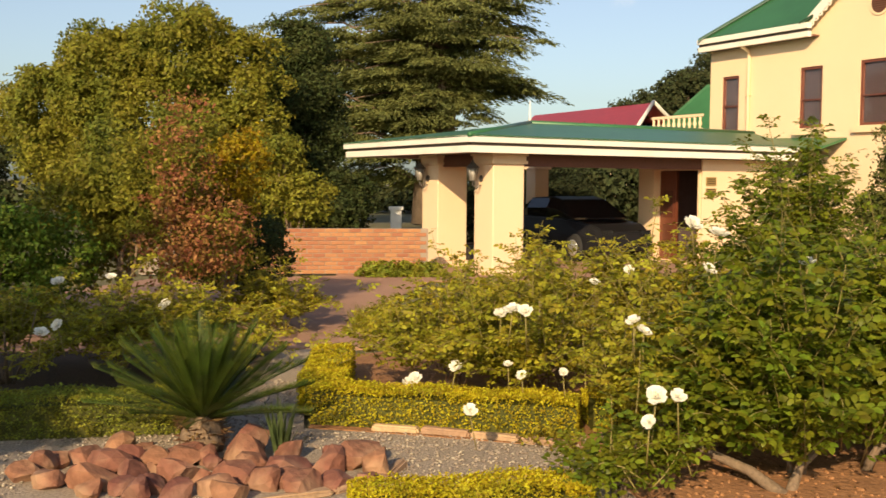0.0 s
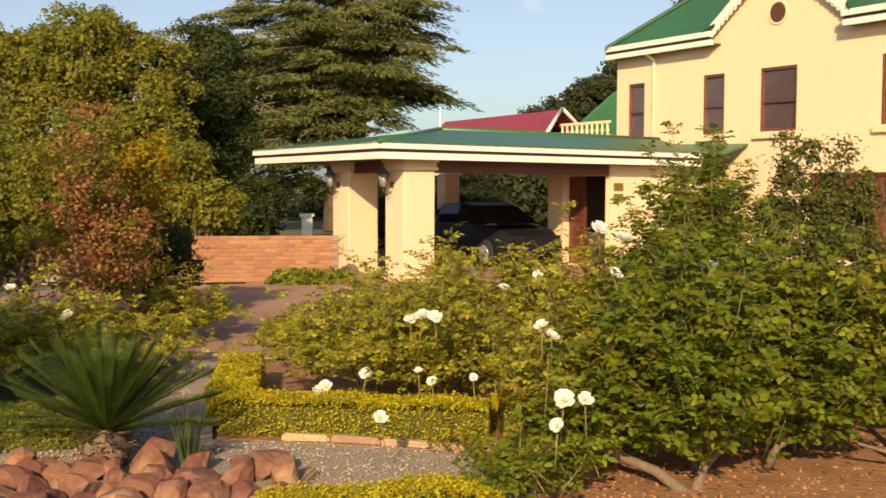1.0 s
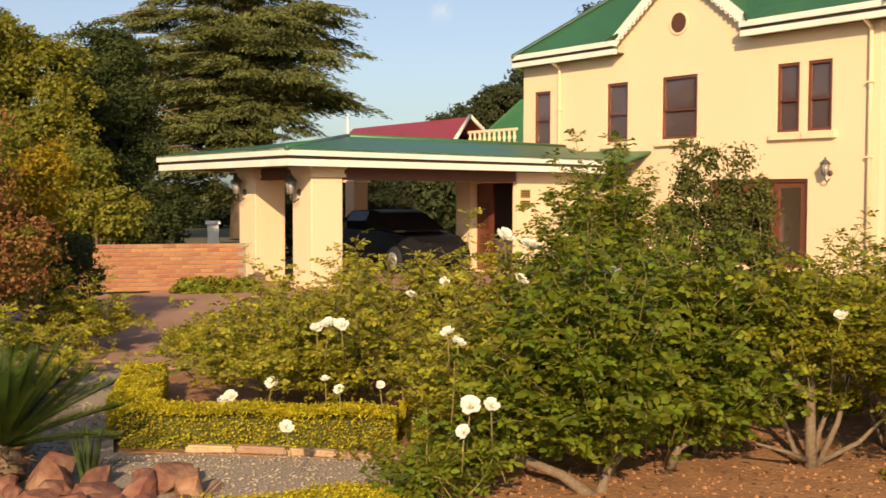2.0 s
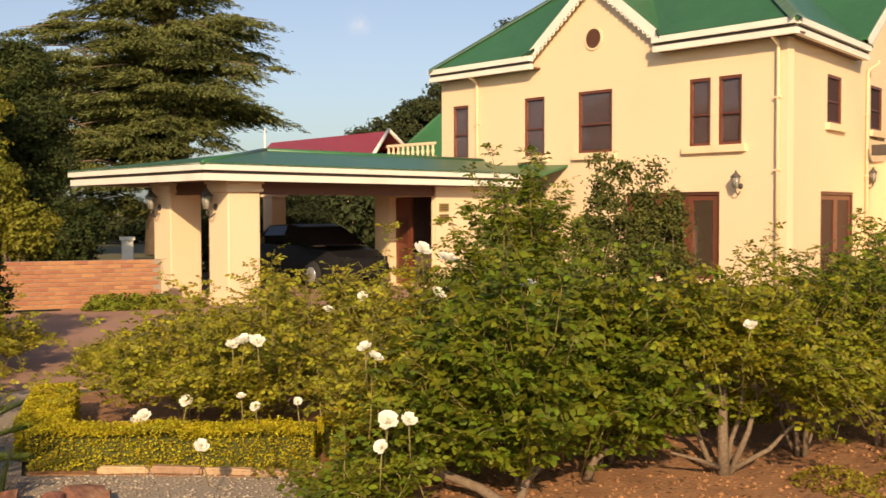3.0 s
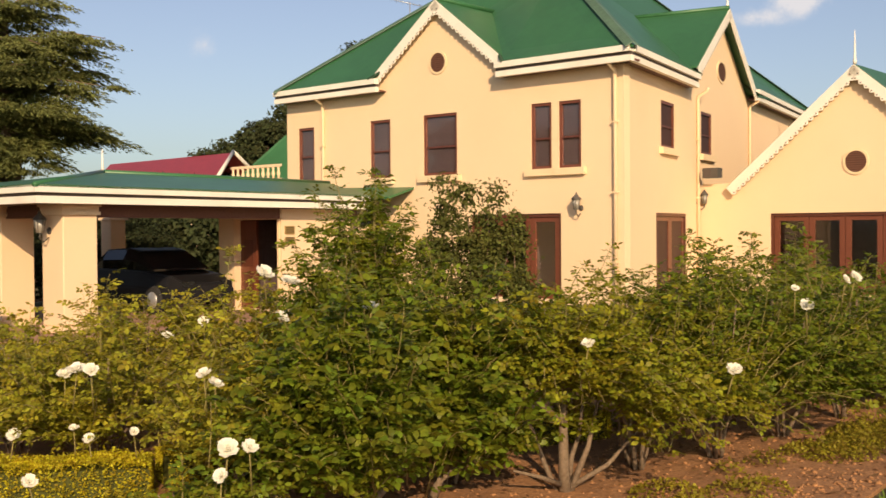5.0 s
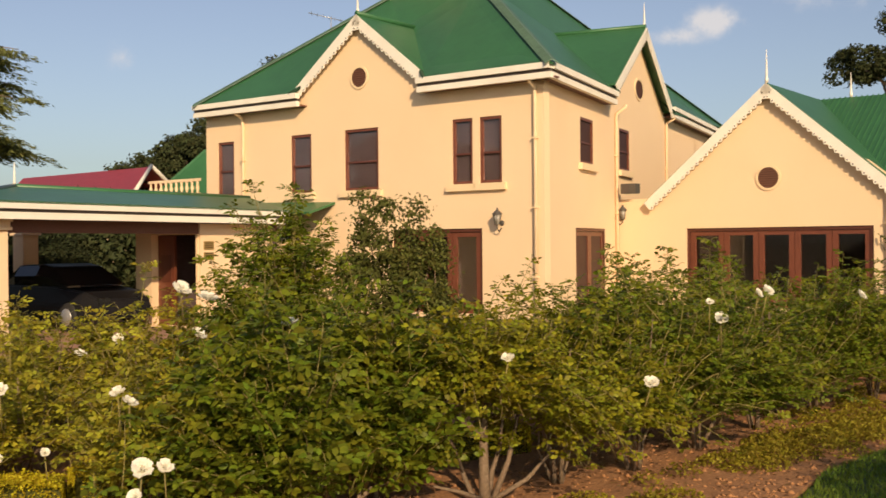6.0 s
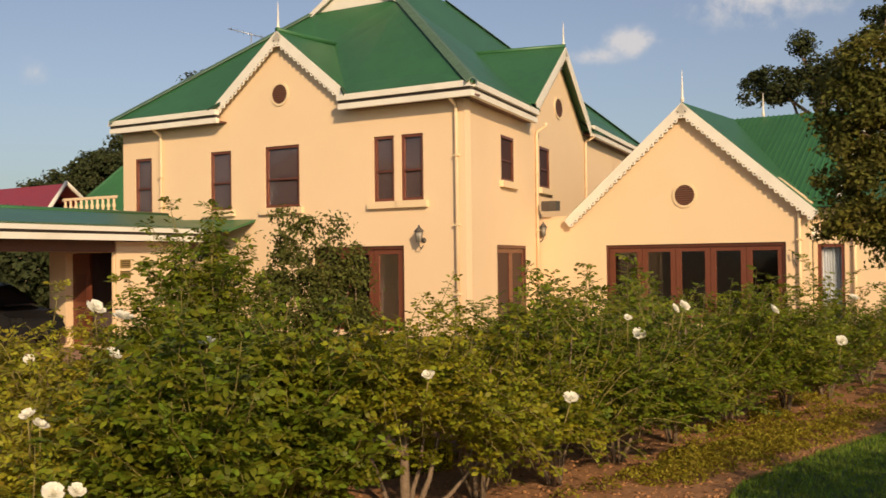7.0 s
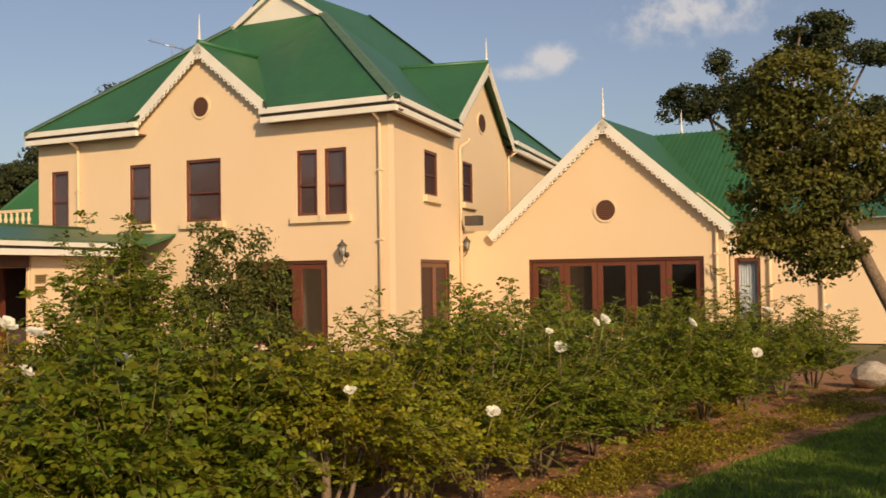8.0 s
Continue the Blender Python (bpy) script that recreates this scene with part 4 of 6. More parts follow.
def parked_car(place, turn):
    """A dark saloon: a shaped lower body, a tapered cabin with glass, wheels, lamps and bumpers."""
    car = thing("car", "black saloon car parked under the portico", "car", at=(0, 0, 0))

    def loft(bm, rows):
        # rows: along, half-width below and above, low, high
        rings = []
        for x, w0, w1, z0, z1 in rows:
            rings.append([bm.verts.new(p) for p in ((x, -w0, z0), (x, w0, z0), (x, w0 * 1.0, (z0 + z1) / 2), (x, w1, z1), (x, -w1, z1), (x, -w0 * 1.0, (z0 + z1) / 2))])
        for a, b in zip(rings, rings[1:]):
            for k in range(6):
                bm.faces.new((a[k], a[(k + 1) % 6], b[(k + 1) % 6], b[k]))
        bm.faces.new(rings[0][::-1])
        bm.faces.new(rings[-1])

    bm = bmesh.new()
    loft(bm, [(-2.15, 0.7, 0.62, 0.32, 0.78), (-2.0, 0.82, 0.74, 0.24, 0.92), (-1.2, 0.87, 0.8, 0.2, 0.97), (0.7, 0.87, 0.8, 0.2, 0.95), (1.7, 0.84, 0.72, 0.22, 0.84), (2.1, 0.72, 0.6, 0.28, 0.68)])
    bmesh.ops.bevel(bm, geom=list(bm.edges), offset=0.03, segments=2, affect="EDGES")
    body = part("body", bm, CAR_PAINT, car, "glossy black car body")
    bm = bmesh.new()
    loft(bm, [(-1.45, 0.72, 0.7, 0.94, 0.98), (-0.85, 0.76, 0.62, 0.94, 1.37), (0.0, 0.77, 0.63, 0.94, 1.41), (0.45, 0.77, 0.62, 0.94, 1.35), (1.15, 0.74, 0.72, 0.93, 0.97)])
    part("cabin_glass", bm, CAR_GLASS, body, "dark tinted cabin glass")
    bm = bmesh.new()
    loft(bm, [(-0.9, 0.6, 0.58, 1.375, 1.395), (0.0, 0.63, 0.6, 1.405, 1.435), (0.45, 0.6, 0.57, 1.355, 1.375)])
    part("roof_panel", bm, CAR_PAINT, body)
    for x in (-1.35, 1.3):
        for y in (-0.8, 0.8):
            way = Vector((0, 1 if y > 0 else -1, 0))
            bm = bmesh.new()
            tube(bm, [Vector((x, y, 0.31)) - way * 0.1, Vector((x, y, 0.31)) - way * 0.08, Vector((x, y, 0.31)) + way * 0.08, Vector((x, y, 0.31)) + way * 0.1], [0.28, 0.31, 0.31, 0.28], 24)
            wheel = part("tyre", bm, TYRE, car)
            bm = bmesh.new()
            tube(bm, [Vector((x, y, 0.31)) + way * 0.085, Vector((x, y, 0.31)) + way * 0.112], [0.2, 0.17], 16)
            part("rim", bm, STEEL, wheel)
    for x, mat, label in ((2.06, CAR_GLASS, "unlit headlamp"), (-2.13, TAIL_LAMP, "red tail lamp")):
        for y in (-0.5, 0.5):
            bm = bmesh.new()
            hexa(bm, [Vector((x + a, y + c, z)) for z in (0.6, 0.72) for a, c in ((-0.05, -0.14), (0.05, -0.14), (0.05, 0.14), (-0.05, 0.14))])
            part("lamp", bm, mat, body, label)
    car.matrix_basis = Matrix.Translation(place) @ Matrix.Rotation(turn, 4, "Z")


CAR_GLASS = material("tinted_car_glass", (0.015, 0.016, 0.018), rough=0.06, fine=5, bump=0.0)
TAIL_LAMP = material("red_lamp_plastic", (0.3, 0.01, 0.01), rough=0.2, fine=20, bump=0.0)
parked_car(at_p(4.0, 5.0, 0.0), math.atan2(-ALONG.y, -ALONG.x))

# balustrade and the low roofs behind the portico
BALCONY = thing("balcony", "cream balustrade in front of a small green roof", "balcony", at=(6.9, 30.5, 0))
bA, bB = Vector((6.4, 33.95, 0)), Vector((7.5, 31.85, 0))
bd = (bB - bA).normalized()
bm = bmesh.new()
for z0, z1, w in ((3.72, 3.8, 0.1), (3.32, 3.38, 0.08)):
    hexa(bm, [p + UP * z for z in (z0, z1) for p in (bA + Vector((0, -w, 0)), bB + Vector((0, -w, 0)), bB + Vector((0, w, 0)), bA + Vector((0, w, 0)))])
part("rail", bm, PLASTER, BALCONY)
bm = bmesh.new()
hexa(bm, [p + UP * z for z in (0.0, 3.3) for p in (bA, bB, bB + Vector((0, 0.3, 0)), bA + Vector((0, 0.3, 0)))])
part("wall", bm, PLASTER, BALCONY)
for i in range(10):
    b = bA.lerp(bB, (i + 0.5) / 10)
    bm = bmesh.new()
    tube(bm, [b + UP * z for z in (3.38, 3.44, 3.52, 3.62, 3.72)], [0.04, 0.03, 0.06, 0.03, 0.045], 8)
    part("baluster", bm, PLASTER, BALCONY)
bm = bmesh.new()
q = [Vector((7.6, 39.4, 3.7)), Vector((12.0, 37.0, 3.7)), Vector((12.5, 40.0, 5.4)), Vector((9.6, 40.2, 5.4))]
sheet(bm, q, 0.05)
part("roof", bm, GREEN_ROOF, BALCONY, "small green metal roof")
settle(BALCONY)
RED = thing("neighbour_house", "neighbouring building with a red painted roof", "house", at=(7, 52, 0))
bm = bmesh.new()
sheet(bm, [Vector((3.6, 58.7, 4.1)), Vector((8.4, 48.2, 4.1)), Vector((9.9, 52.2, 5.6)), Vector((5.1, 62.7, 5.6))], 0.06)
sheet(bm, [Vector((5.1, 62.7, 5.6)), Vector((9.9, 52.2, 5.6)), Vector((12.4, 56.0, 4.1)), Vector((7.6, 66.5, 4.1))], 0.06)
part("roof", bm, RED_ROOF, RED, "red painted roof")
bm = bmesh.new()
hexa(bm, [Vector((x, y, z)) for z in (0, 4.0) for x, y in ((4.2, 58.9), (8.5, 49.2), (11.8, 55.4), (7.5, 65.5))])
part("wall", bm, PLASTER_SILL, RED)
bm = bmesh.new()
for s in ((8.4, 48.15, 4.15, 9.9, 52.15, 5.65), (9.9, 52.15, 5.65, 12.4, 55.95, 4.15)):
    tube(bm, [Vector(s[:3]), Vector(s[3:])], [0.09, 0.09], 6)
part("bargeboard", bm, WHITE_PAINT, RED)
settle(RED)

# gate post beyond the wall
post = thing("gate_post", "white painted gate post beyond the garden wall", "gate post", at=(-1.55, 35.0, 0))
bm = bmesh.new()
hexa(bm, [Vector((x, y, z)) for z in (0, 0.85) for x, y in ((-1.72, 34.85), (-1.38, 34.85), (-1.38, 35.15), (-1.72, 35.15))])
part("shaft", bm, WHITE_PAINT, post)
bm = bmesh.new()
hexa(bm, [Vector((x, y, z)) for z in (0.851, 0.95) for x, y in ((-1.78, 34.79), (-1.32, 34.79), (-1.32, 35.21), (-1.78, 35.21))])
part("cap", bm, WHITE_PAINT, post)
settle(post)

# ---- vegetation ----


def crown_points(rng, centre, radii, clumps, per, spread):
    """Leaf places on the skins of clumps that sit apart through an uneven ellipsoid, with the clumps' outward ways."""
    d = rng.normal(size=(clumps, 3))
    d /= np.linalg.norm(d, axis=1)[:, None]
    r = rng.uniform(0.35, 1.0, (clumps, 1)) ** 0.6
    c = np.array(centre) + d * r * np.array(radii)
    size = spread * rng.uniform(0.55, 1.5, (clumps, 1, 1))
    o = rng.normal(size=(clumps, per, 3)) + d[:, None, :] * 0.5 + np.array([0, 0, 0.35])
    o /= np.linalg.norm(o, axis=2)[:, :, None]
    q = rng.uniform(0.25, 1.0, (clumps, per, 1)) ** 0.5 * (1 + 0.25 * np.sin(o[:, :, :1] * 6 + o[:, :, 1:2] * 5))
    pts = c[:, None, :] + o * q * size * np.array([1.15, 1.15, 0.8])
    return pts.reshape(-1, 3), o.reshape(-1, 3), c


def limbs(bm, base, tips, r0, rng, sides=7, bend=0.25, split=0.45):
    """A trunk that forks to the tips."""
    base = Vector(base)
    for i, tip in enumerate(tips):
        tip = Vector(tip)
        mid = base.lerp(tip, 0.5) + Vector(rng.normal(size=3)) * bend * (tip - base).length * 0.3
        mid.x, mid.y = base.x + (mid.x - base.x) * split * 1.6, base.y + (mid.y - base.y) * split * 1.6
        q1 = base.lerp(mid, 0.5)
        q2 = mid.lerp(tip, 0.5) + Vector(rng.normal(size=3)) * bend * 0.1 * (tip - base).length
        tube(bm, [base, q1, mid, q2, tip], [r0, r0 * 0.8, r0 * 0.6, r0 * 0.35, r0 * 0.12], sides)


def broadleaf_tree(name, label, base, lobes, mat, leaf, trunk_r, seed, per=60, spread=0.35, category="tree", fork=None):
    """lobes: centre, radii, clumps. A trunk, limbs into each lobe, and a crown of separate leaves in clumps."""
    rng = np.random.default_rng(seed)
    tree = thing(name, label, category, at=base)
    tips = []
    vs, fs, n = [], [], 0
    for centre, radii, clumps in lobes:
        pts, out, c = crown_points(rng, centre, radii, clumps, per, spread)
        keep = pts[:, 2] > 0.12
        v, f = coat_arrays(rng, pts[keep], out[keep], leaf, leaf * 0.58)
        vs.append(v)
        fs.append(f + n)
        n += len(v)
        tips += [tuple(q) for q in c[rng.integers(0, len(c), 1)]] + [centre]
    if trunk_r:
        bm = bmesh.new()
        if fork:
            b, k = Vector(base), Vector(fork)
            tube(bm, [b, b.lerp(k, 0.35) + Vector((0.03, 0, 0.05)), b.lerp(k, 0.7), k], [trunk_r * 1.25, trunk_r, trunk_r * 0.85, trunk_r * 0.7], 10)
            limbs(bm, k, tips, trunk_r * 0.5, rng)
        else:
            limbs(bm, base, tips, trunk_r, rng)
        part("trunk", bm, BARK, tree, "bark-covered trunk with forking limbs")
    raw("crown", np.concatenate(vs), np.concatenate(fs), mat, tree)
    settle(tree)
    return tree


# left of the drive
broadleaf_tree("tree", "large rounded broadleaf tree with yellow-green foliage", (-6.3, 26.0, 0),
               [((-9.1, 25.3, 3.25), (1.0, 1.1, 1.1), 34), ((-7.86, 25.5, 4.25), (1.15, 1.2, 1.0), 38), ((-6.3, 25.6, 4.65), (1.35, 1.3, 1.05), 46), ((-5.1, 25.8, 4.15), (1.0, 1.1, 1.2), 36), ((-8.5, 25.0, 2.3), (1.0, 1.0, 0.8), 30), ((-6.8, 24.9, 3.0), (1.75, 1.1, 1.1), 56), ((-4.8, 25.3, 2.5), (1.0, 1.0, 1.1), 36), ((-6.4, 24.8, 1.3), (2.1, 1.1, 0.85), 50)], TREE_LEAF, 0.1, 0.22, 3, per=520, spread=0.42)
broadleaf_tree("tree", "dark blue-green conifer behind the broadleaf tree", (-3.6, 29.5, 0),
               [((-4.0, 29.2, 5.1), (0.8, 0.9, 0.75), 34), ((-3.7, 29.0, 3.9), (1.0, 0.9, 0.8), 40), ((-3.9, 28.8, 2.6), (1.2, 0.9, 0.9), 44), ((-2.9, 28.5, 1.2), (0.9, 0.8, 0.8), 36), ((-4.4, 28.4, 1.2), (1.2, 0.8, 0.8), 36)], TREE_LEAF_DARK, 0.1, 0.2, 4, per=420, spread=0.36)
broadleaf_tree("small_tree", "young leafy tree with yellow-green leaves by the wall", (-3.0, 22.0, 0),
               [((-3.35, 22.0, 1.9), (0.5, 0.45, 0.75), 24), ((-2.75, 22.0, 1.3), (0.4, 0.4, 0.45), 16)], TREE_LEAF, 0.09, 0.05, 56, per=170, spread=0.26)
broadleaf_tree("small_tree", "slender multi-stemmed tree with russet leaves", (-2.95, 11.6, 0),
               [((-2.72, 11.7, 1.85), (0.3, 0.4, 0.7), 26), ((-2.6, 11.7, 1.2), (0.5, 0.5, 0.5), 26), ((-3.0, 11.6, 1.1), (0.45, 0.5, 0.5), 20)], RUSSET_LEAF, 0.05, 0.014, 5, per=70, spread=0.2)
broadleaf_tree("small_tree", "pale-stemmed sapling with green leaves", (-2.75, 11.9, 0),
               [((-3.15, 12.0, 1.7), (0.6, 0.5, 0.75), 34), ((-2.7, 12.0, 1.0), (0.65, 0.5, 0.5), 28)], TREE_LEAF, 0.055, 0.014, 55, per=100, spread=0.2)
broadleaf_tree("small_tree", "small tree with bright yellow new leaves", (-2.75, 13.6, 0),
               [((-2.55, 13.5, 1.95), (0.3, 0.35, 0.35), 20), ((-2.75, 13.6, 1.45), (0.45, 0.45, 0.45), 26)], GOLD_LEAF, 0.06, 0.03, 6, per=110, spread=0.16)
broadleaf_tree("small_tree", "bushy small tree with mixed green and yellow leaves", (-3.9, 13.0, 0),
               [((-3.9, 13.2, 1.75), (0.7, 0.6, 0.6), 44), ((-3.6, 13.4, 1.3), (0.7, 0.6, 0.6), 40), ((-3.2, 13.8, 2.0), (0.5, 0.5, 0.6), 28), ((-4.4, 13.0, 1.2), (0.6, 0.6, 0.6), 36)], TREE_LEAF, 0.065, 0.04, 7, per=150, spread=0.21)
broadleaf_tree("shrub", "dense dark green shrub beside the drive", (-2.9, 14.8, 0),
               [((-3.0, 14.6, 0.85), (0.7, 0.55, 0.65), 50), ((-2.75, 15.4, 0.7), (0.55, 0.55, 0.5), 40), ((-3.2, 14.4, 1.5), (0.5, 0.45, 0.5), 32)], TREE_LEAF_DARK, 0.06, 0.04, 8, per=170, spread=0.2, category="shrub")
broadleaf_tree("shrub", "clipped glossy green hedge shrub", (-5.0, 12.3, 0),
               [((-4.9, 12.2, 0.85), (0.9, 0.65, 0.6), 80), ((-6.2, 12.6, 0.9), (0.9, 0.7, 0.6), 70)], BUSH_LEAF, 0.06, 0.05, 9, per=200, spread=0.22, category="shrub")


def cedar(base, seed):
    """A cedar: long boughs from a stout trunk, each carrying flat drooping pads of needles."""
    rng = np.random.default_rng(seed)
    tree = thing("cedar_tree", "tall grey-green cedar with flat layered boughs", "tree", at=base)
    b = Vector(base)
    bm = bmesh.new()
    tube(bm, [b, b + Vector((0.2, 0, 5)), b + Vector((0, 0, 9)), b + Vector((0.2, 0, 14))], [0.9, 0.75, 0.55, 0.2], 12)
    vs, fs, n = [], [], 0
    for x, z, reach, rise in CEDAR_BOUGHS:
        for k in range(3):
            tip = b + Vector((x + rng.normal() * 0.3, rng.uniform(-3.0, 1.2), z + rng.normal() * 0.25))
            root = b + Vector((0.1, 0, max(z - abs(x) * rise, 1.0)))
            mid = root.lerp(tip, 0.55) + UP * (0.1 * abs(x) + 0.2)
            tube(bm, [root, mid, tip], [0.07, 0.04, 0.01], 6)
            pads = 9
            t = np.linspace(0.2, 1.02, pads)[:, None] + rng.normal(size=(pads, 1)) * 0.04
            c = (1 - t) ** 2 * np.array(root) + 2 * t * (1 - t) * np.array(mid) + t * t * np.array(tip)
            off = rng.normal(size=(pads, 3)) * np.array([reach * 0.55, reach * 0.6, 0.12])
            c = c + off
            c[:, 2] -= 0.22 * np.abs(off[:, 0])
            way = np.array(tip - root) * np.array([1, 1, 0])
            way /= np.linalg.norm(way) + 1e-9
            for p in c:
                m = 250
                size = rng.uniform(0.42, 0.98)
                r, a = np.sqrt(rng.uniform(0, 1, m)), rng.uniform(0, 2 * math.pi, m)
                fray = 1 + 0.35 * np.sin(a * 5 + rng.uniform(0, 6)) + 0.2 * np.sin(a * 9 + rng.uniform(0, 6))
                dx, dy = np.cos(a) * r * fray * size, np.sin(a) * r * fray * size
                drop = -(0.34 * r * r) * size - 0.18 * (dx * way[0] + dy * way[1])
                pts = p + np.stack([dx, dy, drop + rng.normal(size=m) * 0.035], 1)
                d = np.stack([np.cos(a) + way[0], np.sin(a) + way[1], -0.3 - 0.5 * r], 1) + rng.normal(size=(m, 3)) * 0.35
                d /= np.linalg.norm(d, axis=1)[:, None]
                s = np.cross(d, rng.normal(size=(m, 3)) * 0.5 + np.array([0, 0, 1.0]))
                s /= np.linalg.norm(s, axis=1)[:, None]
                ln, wd = 0.2 * rng.uniform(0.6, 1.4, (m, 1)), 0.055
                v = np.stack([pts - d * ln * 0.5, pts + s * wd * 0.5, pts + d * ln * 0.5, pts - s * wd * 0.5], 1).reshape(-1, 3)
                i = np.arange(m)[:, None] * 4
                vs.append(v)
                fs.append(np.concatenate([i + [0, 1, 2], i + [0, 2, 3]], 0) + n)
                n += len(v)
    part("trunk", bm, BARK, tree, "thick cedar trunk and boughs")
    raw("crown", np.concatenate(vs), np.concatenate(fs), CEDAR_LEAF, tree)
    settle(tree)


# bough tips from the trunk: across, height, spread, rise
CEDAR_BOUGHS = [(-4.6, 8.7, 0.9, 0.15), (-3.0, 9.6, 0.9, 0.1), (-1.0, 10.2, 1.0, 0.1), (2.0, 10.0, 0.9, 0.1), (3.3, 9.0, 0.8, 0.1), (3.4, 8.0, 0.6, 0.05), (2.9, 7.1, 0.5, 0.05), (-3.4, 7.6, 1.0, 0.1), (-0.8, 7.9, 1.0, 0.1), (0.9, 7.7, 0.8, 0.1), (-4.6, 6.8, 1.0, 0.1), (-2.2, 7.0, 1.1, 0.1), (0.3, 6.6, 1.0, 0.1), (1.9, 6.1, 0.8, 0.05), (3.9, 5.5, 0.6, 0.0), (3.2, 5.9, 0.6, 0.0), (-4.4, 5.5, 1.0, 0.1), (-2.0, 5.6, 1.1, 0.1), (0.6, 5.3, 0.9, 0.05), (2.0, 5.1, 0.7, 0.0), (-4.6, 4.2, 1.0, 0.1), (-2.6, 4.4, 1.1, 0.1), (-0.7, 4.3, 1.0, 0.05), (-4.2, 3.0, 1.0, 0.1), (-2.6, 3.2, 0.9, 0.1), (-1.2, 3.4, 0.9, 0.05), (-6.8, 7.4, 0.9, 0.15), (-6.2, 6.0, 0.9, 0.15), (-6.4, 4.5, 0.9, 0.15), (-3.9, 1.9, 0.7, 0.1), (-5.2, 3.4, 0.9, 0.1), (-3.4, 6.2, 1.0, 0.1), (-1.2, 6.3, 1.0, 0.05), (-3.3, 4.9, 1.0, 0.1), (-1.0, 5.0, 1.0, 0.05), (1.1, 9.0, 0.8, 0.05), (-2.1, 8.6, 0.9, 0.1)]
cedar((-0.5, 45.0, 0), 11)
# behind the house and far off: centre, radii and clumps of each lobe
FAR_LOBES = [((36.5, 34.4, 9.3), (1.1, 1.1, 0.75), 26), ((37.2, 33.6, 11.1), (0.4, 0.4, 0.3), 5), ((39.9, 30.3, 12.0), (1.6, 1.3, 0.85), 34), ((41.3, 28.5, 11.0), (1.1, 1.1, 0.4), 14), ((41.4, 28.4, 8.2), (1.1, 1.1, 0.9), 26), ((38.3, 32.4, 9.3), (1.4, 1.3, 1.3), 30)]
LEANING = ((12.41, 7.65, 0), (11.79, 8.52, 2.5))
LEANING_LOBES = [((11.56, 9.0, 4.1), (0.55, 0.6, 0.45), 70), ((11.38, 9.3, 3.7), (0.34, 0.5, 0.5), 46), ((11.68, 8.9, 3.4), (0.7, 0.7, 0.6), 90), ((11.25, 9.4, 2.85), (0.3, 0.4, 0.3), 26), ((11.6, 9.0, 2.55), (0.68, 0.6, 0.45), 74), ((11.4, 9.25, 2.15), (0.5, 0.5, 0.2), 34), ((11.75, 8.8, 1.95), (0.45, 0.5, 0.28), 34), ((11.9, 8.58, 2.95), (0.5, 0.5, 0.55), 56), ((12.2, 8.2, 3.2), (0.4, 0.4, 0.45), 40), ((12.55, 7.95, 2.9), (0.45, 0.5, 0.4), 40)]
broadleaf_tree("tree", "dark tree crown rising behind the roofs", (12.0, 57, 0),
               [((10.3, 56, 5.5), (1.4, 1.4, 0.7), 26), ((12.4, 56, 6.2), (1.5, 1.6, 1.1), 34), ((15.0, 56, 7.6), (1.8, 1.8, 1.3), 40), ((18.0, 56, 9.8), (2.0, 1.8, 1.8), 44)], FAR_LEAF, 0.2, 0.4, 12, per=300, spread=0.55)
broadleaf_tree("tree", "airy tree with layered dark foliage beyond the wing", (39.0, 32.5, 0),
               FAR_LOBES, FAR_LEAF, 0.17, 0.3, 13, per=190, spread=0.42)
broadleaf_tree("tree", "leafy garden tree leaning over the rose bed", LEANING[0],
               LEANING_LOBES, TREE_LEAF_MID, 0.075, 0.09, 14, per=62, spread=0.18, fork=LEANING[1])
broadleaf_tree("tree", "distant line of dark trees on the horizon", (-20, 60, 0),
               [((-24 + 5 * i, 62, 2.0 if i < 4 else 0.7), (3.6, 2.0, 1.9 if i < 4 else 0.7), 60) for i in range(7)], FAR_LEAF, 0.4, 0.0, 15, per=70, spread=0.7)
# fills the opening behind the portico; the shade is in the leaf colour
broadleaf_tree("shrub", "tall shrub behind the portico, its leaves coloured dark for shade", tuple(at_p(8.0, 3.0, 0)),
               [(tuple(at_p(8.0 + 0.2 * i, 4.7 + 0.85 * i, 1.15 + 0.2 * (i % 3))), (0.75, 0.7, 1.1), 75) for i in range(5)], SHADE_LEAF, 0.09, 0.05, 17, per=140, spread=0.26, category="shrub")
# never in view: lobes added where their shadows fall on lawn and bed
broadleaf_tree("tree", "unseen tree behind the viewpoint, added to shade the lawn", (5.5, -2.6, 0),
               [((5.6, -2.5, 3.2), (1.4, 1.1, 0.8), 62), ((8.4, -1.6, 3.2), (1.7, 1.1, 0.8), 66), ((11.2, 0.4, 3.3), (1.8, 1.3, 0.8), 110)], TREE_LEAF_DARK, 0.14, 0.14, 18, per=60, spread=0.4)
# another unseen shade caster, its lobes set to darken left bed, hedge and drive
broadleaf_tree("tree", "unseen tree beside the path, added to shade the left bed and drive", (-6.6, 4.6, 0),
               [((-5.2, 5.4, 3.6), (1.0, 1.4, 0.5), 17), ((-6.6, 6.8, 4.0), (1.2, 1.4, 0.5), 20), ((-5.0, 3.35, 2.6), (1.6, 0.9, 0.7), 190), ((-5.0, 1.9, 2.4), (1.2, 0.7, 0.5), 60)], TREE_LEAF_DARK, 0.14, 0.14, 19, per=90, spread=0.35)
